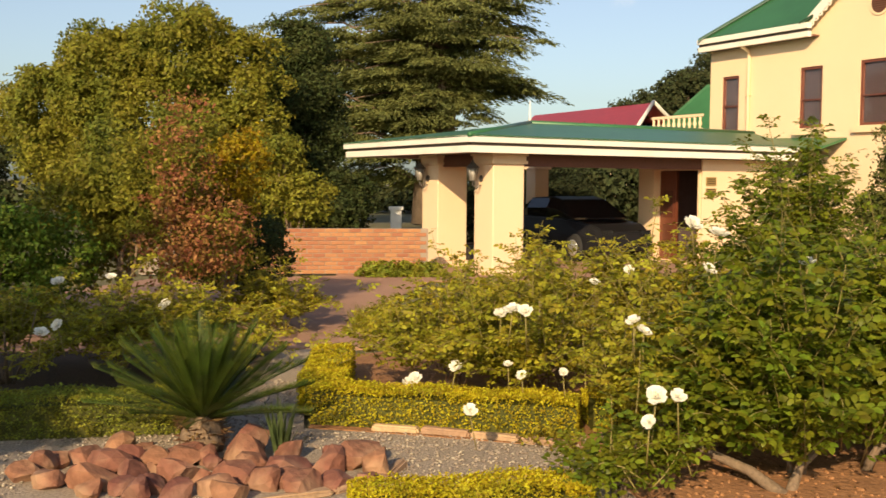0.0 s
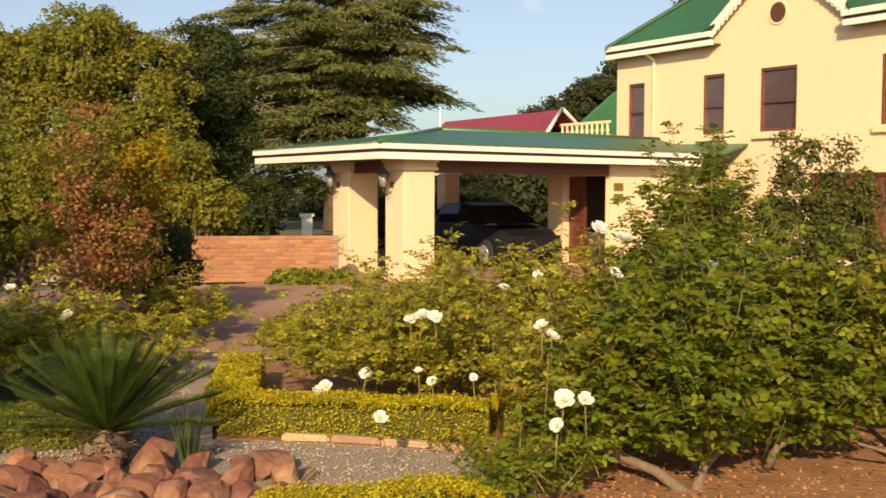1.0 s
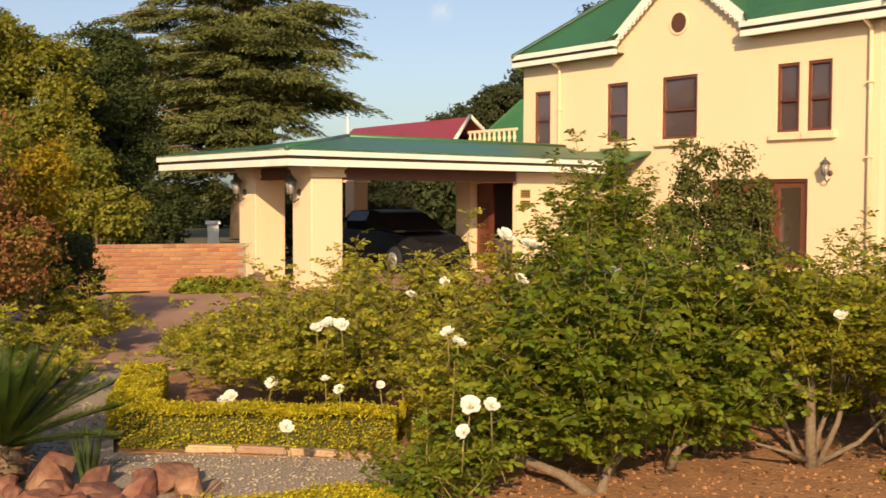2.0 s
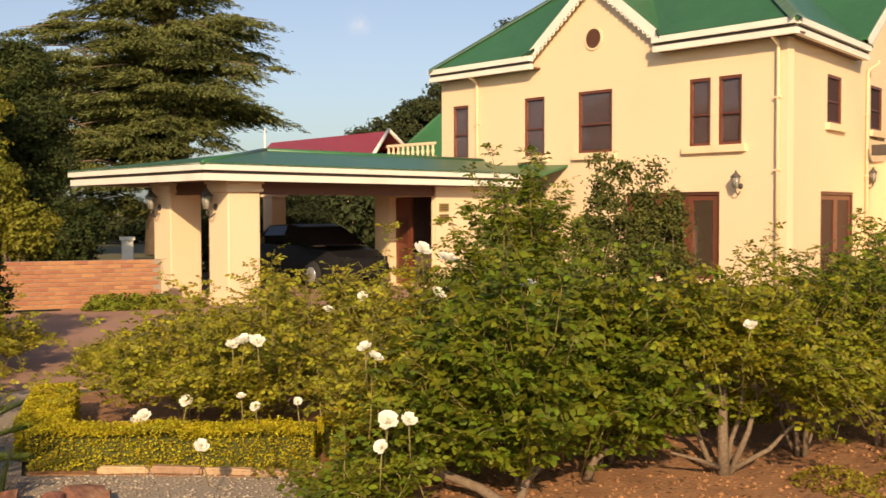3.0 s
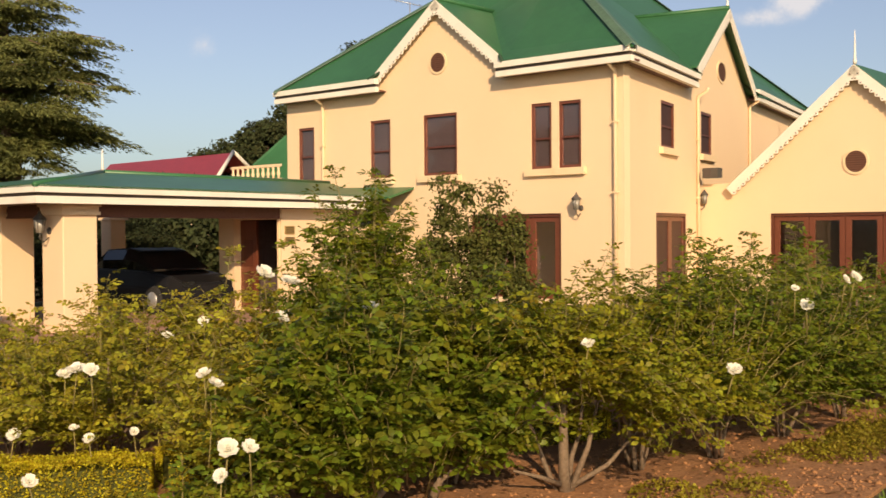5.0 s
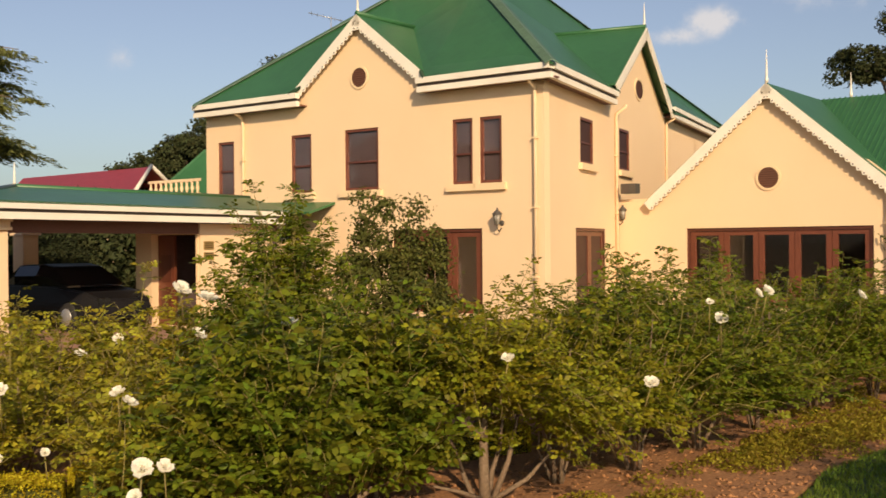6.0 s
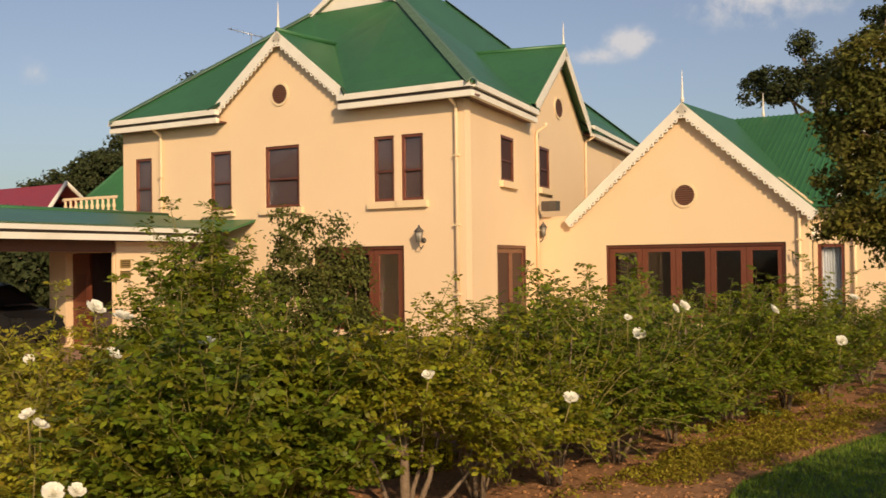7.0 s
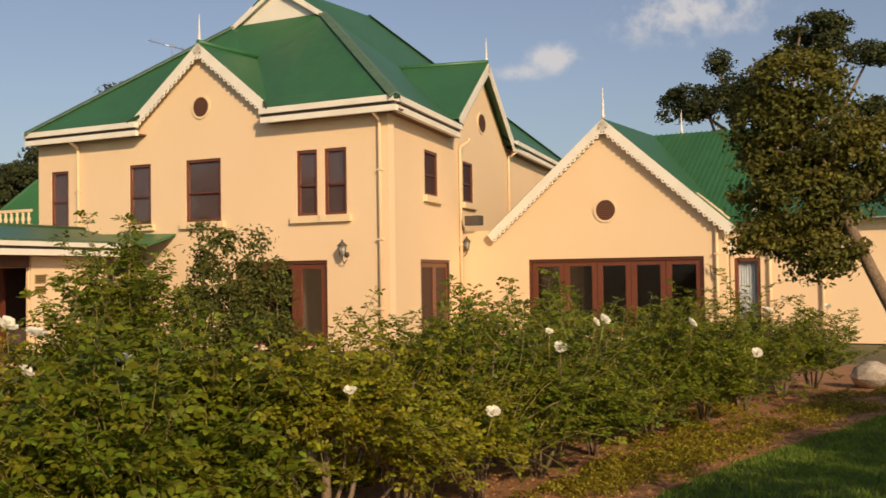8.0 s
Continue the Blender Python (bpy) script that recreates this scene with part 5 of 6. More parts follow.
broadleaf_tree("tree", "dark trees behind the entrance portico", (7, 42, 0),
               [((3.9, 41, 1.6), (1.7, 1.5, 1.5), 50), ((6.5, 41, 1.9), (2.0, 1.5, 1.7), 60), ((9.0, 41, 1.6), (1.8, 1.5, 1.5), 50)], FAR_LEAF, 0.25, 0.2, 16, per=120, spread=0.6)


def rose_flower_mesh(seed, r=0.05):
    """An open rose: rings of cupped petals."""
    rng = np.random.default_rng(seed)
    v, f = [], []
    for ring, (count, tilt, size) in enumerate(((7, 0.25, 1.0), (6, 0.6, 0.82), (5, 1.0, 0.62), (4, 1.3, 0.42))):
        for k in range(count):
            a = 2 * math.pi * (k + 0.5 * ring) / count + rng.uniform(-0.25, 0.25)
            t = tilt + rng.uniform(-0.2, 0.2)
            d = np.array([math.cos(a) * math.cos(t), math.sin(a) * math.cos(t), math.sin(t)])
            s = np.array([-math.sin(a), math.cos(a), 0])
            up = np.cross(s, d) * -1
            w = r * size
            i = len(v)
            v += [d * 0.1 * r, d * w * 0.6 + s * w * 0.45 + up * w * 0.1, d * w * 0.6 - s * w * 0.45 + up * w * 0.1, d * w * 1.0 + s * w * 0.3 + up * w * 0.28, d * w * 1.0 - s * w * 0.3 + up * w * 0.28]
            f += [(i, i + 1, i + 2), (i + 1, i + 3, i + 2), (i + 3, i + 4, i + 2)]
    me = bpy.data.meshes.new("rose_flower")
    me.from_pydata([tuple(p) for p in v], [], f)
    me.materials.append(PETAL)
    return me


FLOWERS = [rose_flower_mesh(s) for s in (1, 2, 3)]


def rose_bush(base, height, spread, seed, mat=ROSE_LEAF, leaves=5200, blooms=(), lean=(0, 0), label="", low=0.3, leaf=0.044, canes_at=()):
    """A rose bush: gnarled canes, arching shoots with leaflets, and white blooms at given places."""
    rng = np.random.default_rng(seed)
    bush = thing("rose_bush", label or "bushy rose with glossy green leaves and woody canes", "rose bush", "roses in the bed", at=base)
    b = Vector(base)
    bm = bmesh.new()
    tops = []
    canes = 2 if canes_at else 5
    for k in range(canes):
        a = 2 * math.pi * k / canes + rng.uniform(-0.5, 0.5)
        reach = spread * rng.uniform(0.2, 0.52)
        fork = b + Vector((lean[0] + math.cos(a) * reach * 0.6, lean[1] + math.sin(a) * reach * 0.6, height * rng.uniform(0.22, 0.36)))
        top = b + Vector((lean[0] + math.cos(a) * reach, lean[1] + math.sin(a) * reach, height * rng.uniform(0.55, 0.75)))
        r = rng.uniform(0.012, 0.022)
        tube(bm, [b + Vector((math.cos(a) * 0.04, math.sin(a) * 0.04, -0.02)), b.lerp(fork, 0.5) + Vector(rng.normal(size=3)) * 0.03, fork, top], [r, r * 0.85, r * 0.65, r * 0.3], 7)
        tops += [fork, top]
    for pts, r in canes_at:
        tube(bm, pts, [r * (1 - 0.6 * i / (len(pts) - 1)) for i in range(len(pts))], 9)
    part("cane", bm, CANE, bush, "grey-brown woody canes")
    # arching shoots that carry compound leaves
    bm = bmesh.new()
    nodes, ways = [], []
    nodes_each = int(0.75 / leaf)
    shoots = max(int(leaves / 46), 26)
    clumps = [(rng.uniform(0, 2 * math.pi), math.sqrt(rng.uniform(0.03, 1.0)), rng.uniform(0.74, 1.06)) for _ in range(11)]
    for k in range(shoots):
        ca, cq, tall = clumps[k % 11]
        a, q = ca + rng.normal() * 0.3 / (cq + 0.3), min(max(cq + rng.normal() * 0.16, 0.02), 1.1)
        x, y = math.cos(a) * q * spread + lean[0], math.sin(a) * q * spread + lean[1]
        roof = height * tall * (1 - 0.42 * q ** 2.2) * rng.uniform(0.6, 1.02)
        if k % 6 == 0:
            roof += rng.uniform(0.06, 0.36)
        z0 = max(low * height * rng.uniform(0.6, 1.1), roof - rng.uniform(0.35, 0.85))
        bow = rng.uniform(0.05, 0.42) if k % 4 else 0.0
        p0 = b + Vector((x * 0.55, y * 0.55, z0)) + Vector((rng.normal(), rng.normal(), 0)) * 0.12
        p2 = b + Vector((x * (1.08 + bow), y * (1.08 + bow), roof - bow * 0.35)) + Vector((rng.normal(), rng.normal(), 0)) * 0.07
        p1 = p0.lerp(p2, 0.6) + UP * bow * 0.6 + Vector(rng.normal(size=3)) * 0.04
        path = [p0 * (1 - t) ** 2 + p1 * 2 * t * (1 - t) + p2 * t * t for t in (0, 0.3, 0.6, 0.85, 1.0)]
        tube(bm, path, [0.0042, 0.0037, 0.003, 0.0024, 0.0016], 4)
        m = nodes_each
        t = np.clip(np.linspace(0.05, 1.0, m) + rng.normal(size=m) * 0.025, 0, 1)[:, None]
        c = (1 - t) ** 2 * np.array(p0) + 2 * t * (1 - t) * np.array(p1) + t * t * np.array(p2)
        spin = np.arange(m) * 2.4 + rng.uniform(0, 6)
        w = np.stack([np.cos(spin), np.sin(spin), rng.uniform(-0.25, 0.55, m)], 1) + np.array([x, y, 0]) / (spread + 0.01) * 0.35
        nodes.append(c)
        ways.append(w)
    tagged(part("shoot", bm, SHOOT, bush), kind="stuff")
    v, f = compound_arrays(rng, np.concatenate(nodes), np.concatenate(ways), leaf)
    tagged(raw("foliage", v, f, mat, bush), kind="stuff")
    for x, y, z, s in blooms:
        fl = new("rose_flower", FLOWERS[int(rng.integers(0, 3))])
        fl.parent = bush
        fl["label"] = "open white rose bloom"
        s = s * 0.88
        fl.matrix_basis = pose(x, y, z, rng.uniform(15, 60), rng.uniform(-30, 30), rng.uniform(-30, 30)) @ Matrix.Diagonal((s, s, s * 0.9, 1))
        bm = bmesh.new()
        tube(bm, [Vector((x, y, z - 0.02)), Vector((x + rng.uniform(-0.05, 0.05), y + 0.05, z - 0.25))], [0.004, 0.005], 4)
        part("flower_stalk", bm, SHOOT, bush)
    settle(bush)
    return bush


B = rose_bush
# front row, from the path to the lawn
B((1.0, 6.0, 0), 0.55, 0.36, 21, mat=ROSE_LEAF_DEEP, leaves=1500, blooms=[(0.17, 6.6, 0.35, 1.1)], label="low young rose beside the gravel path")
B((0.75, 8.5, 0), 1.25, 0.85, 22, leaves=7560, blooms=[(0.47, 7.35, 0.88, 1.5), (0.46, 7.59, 0.47, 0.8), (0.55, 7.48, 0.41, 1.0), (0.82, 7.35, 0.46, 0.8), (0.555, 7.3, 0.88, 1.2), (0.42, 7.9, 0.79, 1.2)])
B((0.1, 8.9, 0), 1.12, 0.7, 23, leaves=4860, blooms=[(0.09, 7.6, 0.45, 1.1), (-0.25, 8.0, 0.25, 1.3), (-0.2, 7.95, 0.3, 1.2)])
B((1.45, 7.3, 0), 1.21, 0.75, 24, leaves=7020, blooms=[(1.13, 6.42, 0.93, 1.1), (1.2, 6.47, 0.86, 1.2), (1.58, 6.75, 0.57, 0.8), (1.14, 5.75, 0.615, 1.4), (1.25, 5.72, 0.62, 1.1), (1.09, 5.66, 0.495, 1.0)])
B((2.15, 6.5, 0), 1.59, 0.75, 25, mat=ROSE_LEAF_DEEP, leaves=9180, low=0.16, leaf=0.062, blooms=[(2.13, 6.35, 1.29, 1.2)], canes_at=[([(1.95, 6.1, -0.02), (1.78, 6.2, 0.1), (1.55, 6.35, 0.18), (1.4, 6.5, 0.26)], 0.04), ([(2.0, 6.15, -0.02), (2.1, 6.3, 0.1), (2.3, 6.3, 0.3), (2.2, 6.5, 0.6)], 0.035)], label="tall rose with deep green leaves and thick woody trunks")
B((2.9, 7.0, 0), 1.65, 0.75, 26, mat=ROSE_LEAF_DEEP, leaves=8910, low=0.16, leaf=0.06, canes_at=[([(2.6, 6.6, -0.02), (2.65, 6.55, 0.16), (2.85, 6.55, 0.24), (2.95, 6.7, 0.4)], 0.035)])
B((3.55, 6.55, 0), 1.54, 0.75, 27, mat=ROSE_LEAF_MID, leaves=7600, low=0.62, blooms=[(3.41, 5.95, 1.05, 1.0)], canes_at=[([(3.53, 6.5, -0.02), (3.52, 6.5, 0.25), (3.53, 6.52, 0.5), (3.6, 6.6, 0.8)], 0.045), ([(3.52, 6.5, 0.46), (3.4, 6.48, 0.56), (3.2, 6.45, 0.66)], 0.026), ([(3.56, 6.5, -0.02), (3.68, 6.45, 0.3), (3.8, 6.5, 0.65)], 0.026), ([(3.55, 6.5, 0.02), (3.8, 6.4, 0.18), (4.05, 6.4, 0.4)], 0.022), ([(3.5, 6.5, 0.05), (3.3, 6.4, 0.14), (3.1, 6.4, 0.2)], 0.02)], label="standard rose on a thick grey trunk")
B((4.35, 6.9, 0), 1.56, 0.7, 28, mat=ROSE_LEAF_MID, leaves=7830, low=0.42)
B((5.1, 7.0, 0), 1.59, 0.75, 29, mat=ROSE_LEAF_DEEP, leaves=8370, low=0.36, blooms=[(4.6, 6.1, 0.8, 1.4)])
B((6.1, 7.5, 0), 1.65, 0.8, 30, mat=ROSE_LEAF_DEEP, leaves=8370, blooms=[(5.75, 6.75, 1.16, 1.4), (5.6, 6.7, 1.3, 0.8)])
B((7.2, 8.0, 0), 1.65, 0.8, 31, mat=ROSE_LEAF_DEEP, leaves=8100, blooms=[(6.4, 6.95, 1.36, 1.3), (6.3, 6.95, 1.34, 1.1)])
B((8.3, 8.4, 0), 1.65, 0.85, 32, mat=ROSE_LEAF_DEEP, leaves=8100, blooms=[(7.6, 7.1, 1.28, 1.4)])
B((9.5, 8.75, 0), 1.59, 0.8, 33, mat=ROSE_LEAF_DEEP, leaves=7290, blooms=[(8.6, 7.2, 0.95, 1.4)])
B((10.9, 9.4, 0), 1.59, 0.85, 34, mat=ROSE_LEAF_DEEP, leaves=6750, blooms=[(10.0, 8.2, 1.3, 1.4)])
B((13.7, 10.5, 0), 1.45, 0.85, 36, mat=ROSE_LEAF_DEEP, leaves=6000, blooms=[(12.9, 9.6, 1.25, 1.3)])
B((12.4, 10.0, 0), 1.43, 0.85, 35, mat=ROSE_LEAF_DEEP, leaves=6210)
# second row
B((1.75, 9.0, 0), 1.42, 0.8, 41, leaves=6750, blooms=[(1.21, 8.7, 0.95, 1.1), (1.54, 9.0, 1.03, 1.1), (1.94, 7.95, 1.12, 1.4)])
B((2.85, 8.5, 0), 2.38, 0.62, 42, mat=ROSE_LEAF_DEEP, leaves=12500, blooms=[(1.87, 8.2, 1.44, 1.8), (2.06, 8.15, 1.37, 1.8)], label="tall arching rose with white blooms at its tips")
B((4.6, 8.5, 0), 1.49, 0.8, 43, mat=ROSE_LEAF_MID, leaves=6210)
B((5.9, 8.9, 0), 1.65, 0.8, 44, mat=ROSE_LEAF_DEEP, leaves=6210)
B((7.3, 9.6, 0), 1.65, 0.85, 45, mat=ROSE_LEAF_DEEP, leaves=6210)
B((8.9, 10.2, 0), 1.65, 0.9, 46, mat=ROSE_LEAF_DEEP, leaves=5940)
B((10.6, 11.0, 0), 1.54, 0.9, 47, mat=ROSE_LEAF_DEEP, leaves=5670)
B((1.15, 10.2, 0), 1.3, 0.8, 48, leaves=4800)
B((0.2, 10.4, 0), 1.15, 0.75, 49, leaves=4600)
B((2.3, 10.4, 0), 1.45, 0.85, 50, leaves=4600)
# left of the rockery
B((-2.9, 9.6, 0), 0.95, 0.8, 51, leaves=5670, low=0.5, blooms=[(-3.18, 8.95, 0.89, 1.4), (-2.76, 9.0, 0.93, 1.2)])
B((-2.2, 9.9, 0), 0.85, 0.75, 52, leaves=5670, low=0.5, blooms=[(-2.36, 9.2, 0.68, 1.4)])
B((-3.7, 9.2, 0), 0.90, 0.8, 53, leaves=5670, low=0.5, blooms=[(-3.02, 8.48, 0.6, 1.2), (-3.14, 8.44, 0.54, 1.4)])
B((-1.9, 12.6, 0), 0.80, 0.6, 54, leaves=4050)
broadleaf_tree("shrub", "dense dull green shrub among the roses", (3.85, 8.9, 0),
               [((3.7, 8.85, 1.4), (0.32, 0.34, 0.45), 70), ((4.05, 8.75, 1.35), (0.3, 0.34, 0.4), 64), ((3.62, 8.85, 1.95), (0.03, 0.06, 0.26), 9), ((3.97, 8.75, 1.95), (0.03, 0.06, 0.3), 9), ((4.2, 8.7, 1.72), (0.03, 0.06, 0.25), 8), ((3.8, 8.8, 1.88), (0.03, 0.06, 0.28), 8), ((3.85, 8.9, 0.75), (0.5, 0.42, 0.4), 60)], SHRUB_LEAF, 0.04, 0.03, 61, per=85, spread=0.115, category="shrub")


def hedge(name, label, a, b, width, height, mat, seed, density=900):
    """A clipped hedge between two points: a twiggy core and a coat of small leaves."""
    rng = np.random.default_rng(seed)
    a, b = Vector((*a, 0)), Vector((*b, 0))
    h = thing(name, label, "hedge", "clipped hedges", at=a.lerp(b, 0.5))
    d = (b - a).normalized()
    s = Vector((-d.y, d.x, 0))
    ln = (b - a).length
    bm = bmesh.new()
    hexa(bm, [p + UP * z for z in (0.0, height - 0.05) for p in (a + s * (width / 2 - 0.04), b + s * (width / 2 - 0.04), b - s * (width / 2 - 0.04), a - s * (width / 2 - 0.04))])
    part("core", bm, SHRUB_LEAF, h)
    n = int(density * ln)
    u, w, z = rng.uniform(0, ln, n), rng.uniform(-width / 2, width / 2, n), rng.uniform(0.02, height, n)
    face = rng.integers(0, 10, n)
    z = np.where(face < 5, height + rng.normal(size=n) * 0.012 + 0.012 * np.sin(u * 9), z)
    w = np.where((face >= 5) & (face < 7), width / 2, np.where((face >= 7) & (face < 9), -width / 2, w)) + rng.normal(size=n) * 0.012
    u = np.where(face == 9, np.where(w > 0, 0, ln), u)
    pts = np.array(a) + u[:, None] * np.array(d) + w[:, None] * np.array(s) + z[:, None] * np.array([0, 0, 1])
    v, f = leaf_arrays(rng, pts, 0.021, 0.013, up=0.5, level=0.3)
    raw("foliage", v, f, mat, h)
    settle(h)


hedge("hedge", "low clipped golden hedge along the gravel path", (-0.92, 7.86), (0.95, 7.45), 0.34, 0.27, HEDGE_LEAF, 71, 8500)
hedge("hedge", "low clipped golden hedge running back from the path", (-0.9, 8.05), (-0.98, 9.75), 0.34, 0.27, HEDGE_LEAF, 72, 8500)
hedge("hedge", "low clipped golden hedge close to the rockery", (-0.45, 5.45), (0.75, 5.75), 0.36, 0.18, HEDGE_LEAF, 73, 8500)
hedge("hedge", "low yellow-green hedge growing between the rose trunks", (1.05, 7.75), (4.7, 8.15), 0.4, 0.24, HEDGE_LEAF, 75, 7000)
hedge("hedge", "low clipped golden hedge behind the rockery", (-4.2, 7.1), (-1.62, 7.62), 0.45, 0.27, HEDGE_GREEN, 74, 8500)


def ground_cover(name, label, centres, mat, seed, per=260, leaf=0.04):
    rng = np.random.default_rng(seed)
    pts = []
    for x, y, r in centres:
        m = int(per * r * r * 12)
        a, q = rng.uniform(0, 2 * math.pi, m), np.sqrt(rng.uniform(0, 1, m))
        h = leaf * 3.2 * (1 - q ** 2) * rng.uniform(0.3, 1, m)
        pts.append(np.stack([x + np.cos(a) * q * r, y + np.sin(a) * q * r, h + 0.015], 1))
    v, f = leaf_arrays(rng, np.concatenate(pts), leaf, leaf * 0.6, up=0.6)
    ob = raw(name, v, f, mat)
    return tagged(ob, label, "ground cover", kind="stuff")


rngc = np.random.default_rng(5)
ground_cover("ground_cover", "yellow-green ground cover creeping along the bed's edge", [(3.0 + 0.28 * i + rngc.uniform(-0.2, 0.2), 5.2 + 0.155 * i + rngc.uniform(-0.15, 0.3), rngc.uniform(0.12, 0.3)) for i in range(30)] + [(6.4 + 0.2 * i, 6.75 + 0.06 * i + rngc.uniform(-0.12, 0.45), rngc.uniform(0.1, 0.28)) for i in range(30)] + [(6.0 + 0.3 * i + rngc.uniform(-0.1, 0.1), 6.55 + 0.13 * i + rngc.uniform(-0.05, 0.35), rngc.uniform(0.28, 0.45)) for i in range(10)] + [(9.2 + 0.5 * i, 7.7 + 0.16 * i + rngc.uniform(0.0, 0.7), rngc.uniform(0.2, 0.4)) for i in range(12)], COVER_LEAF, 81, per=420, leaf=0.034)
ground_cover("ground_cover", "patchy green ground cover under the roses", [(1.0 + 0.3 * i + rngc.uniform(-0.3, 0.3), 7.6 + 0.1 * i + rngc.uniform(-0.5, 0.5), rngc.uniform(0.15, 0.4)) for i in range(30)], COVER_LEAF, 82)


def grass(name, label, outline_test, x0, x1, y0, y1, count, mat, seed, height=0.05):
    rng = np.random.default_rng(seed)
    x, y = rng.uniform(x0, x1, count), rng.uniform(y0, y1, count)
    keep = outline_test(x, y)
    x, y = x[keep], y[keep]
    n = len(x)
    a, h = rng.uniform(0, 2 * math.pi, n), height * rng.uniform(0.5, 1.2, n)
    w = 0.006
    tip = np.stack([x + rng.normal(size=n) * height * 0.4, y + rng.normal(size=n) * height * 0.4, h], 1)
    v = np.stack([np.stack([x - np.cos(a) * w, y - np.sin(a) * w, 0 * x], 1), np.stack([x + np.cos(a) * w, y + np.sin(a) * w, 0 * x], 1), tip], 1).reshape(-1, 3)
    tagged(raw(name, v, np.arange(3 * n).reshape(-1, 3), mat), label, "grass", kind="stuff")


grass("lawn_grass", "short green lawn blades", lambda x, y: y < np.interp(x, [4.2, 6.33, 8.07, 11.43, 18.0], [4.7, 6.26, 6.92, 7.9, 9.86]), 5.0, 16.0, 4.0, 9.7, 150000, GRASS, 91)
ground_cover("verge_plants", "mound of bright green leaves at the foot of the wall", [(-1.35 + 0.22 * i, 20.05 + 0.03 * i, 0.3) for i in range(6)], HEDGE_GREEN, 92, per=420, leaf=0.09)
grass("drive_tuft", "strappy green tuft at the drive's edge", lambda x, y: ((x + 0.75) * 2.2) ** 2 + ((y - 13.0) * 1.0) ** 2 < 0.55, -1.6, 0.2, 11.5, 14.0, 7000, ROSE_LEAF_MID, 93, 0.24)


def cycad(base, seed):
    """A cycad: a short shaggy trunk and a rosette of stiff feathered fronds."""
    rng = np.random.default_rng(seed)
    plant = thing("cycad", "cycad with stiff olive-green feathered fronds", "cycad", at=base)
    b = np.array(base)
    bm = bmesh.new()
    tube(bm, [Vector(base) + UP * z for z in (-0.02, 0.06, 0.14, 0.2)], [0.14, 0.15, 0.12, 0.06], 12)
    part("trunk", bm, BARK, plant)
    n = 160
    a = rng.uniform(0, 2 * math.pi, n)
    pts = b + np.stack([np.cos(a) * 0.14, np.sin(a) * 0.14, rng.uniform(0.02, 0.2, n)], 1)
    v, f = leaf_arrays(rng, pts, 0.12, 0.02, up=0.1, out=np.stack([np.cos(a), np.sin(a), 0 * a], 1) * 2)
    tagged(raw("leaf_base", v, f, DEAD_LEAF, plant, "shaggy dry brown leaf bases"), kind="stuff")
    for k in range(64):
        az = 2.39996 * k
        lift = radians(10 + 62 * (k / 64) ** 0.85)
        ln = rng.uniform(0.66, 0.82)
        out = np.array([math.cos(az), math.sin(az), 0])
        m = 44
        t = np.linspace(0.02, 1.0, m + 1)[:, None]
        spine = b + np.array([0, 0, 0.17]) + out * ln * t * math.cos(lift) + np.array([0, 0, 1]) * (ln * t * math.sin(lift) - 0.1 * t * t * ln)
        s = np.cross(out, [0, 0, 1])
        vs = [tuple(p) for p in spine] + [tuple(p + s * 0.006) for p in spine]
        fs = []
        for i in range(m):
            fs += [(i, i + 1, m + 2 + i), (m + 1 + i, i, m + 2 + i)]
            p, q = spine[i], spine[i + 1]
            fwd = (q - p) / np.linalg.norm(q - p)
            wide = 0.15 * math.sin(math.pi * min(0.12 + (i / m) * 0.86, 1.0)) ** 0.6 * rng.uniform(0.85, 1.1)
            for side in (-1, 1):
                j = len(vs)
                vs += [tuple(p + fwd * 0.013), tuple(p + s * side * wide * 0.6 + fwd * wide * 1.0 + np.array([0, 0, 0.04]))]
                fs.append((i, j, j + 1))
        raw("frond", vs, fs, CYCAD_LEAF, plant)
    settle(plant)


cycad((-1.55, 6.95, 0.03), 95)


def strap_plant(base, seed, count=34, length=0.38):
    rng = np.random.default_rng(seed)
    plant = thing("iris_clump", "upright clump of grey-green strap leaves", "plant", at=base)
    for k in range(count):
        a, tilt = rng.uniform(0, 2 * math.pi), rng.uniform(0.03, 0.5)
        d = np.array([math.cos(a) * math.sin(tilt), math.sin(a) * math.sin(tilt), math.cos(tilt)])
        s = np.array([-math.sin(a), math.cos(a), 0]) * 0.009
        p = np.array(base) + np.array([math.cos(a), math.sin(a), 0]) * rng.uniform(0, 0.06)
        ln = length * rng.uniform(0.6, 1.1)
        q = p + d * ln * 0.55
        tip = p + d * ln + np.array([d[0], d[1], -0.1]) * 0.12 * ln
        raw("blade", [p - s, p + s, q + s, q - s, tip, tip], [(0, 1, 2, 3), (3, 2, 4, 5)], BLADE_LEAF, plant)
    settle(plant)


strap_plant((-1.03, 6.85, 0.02), 96)


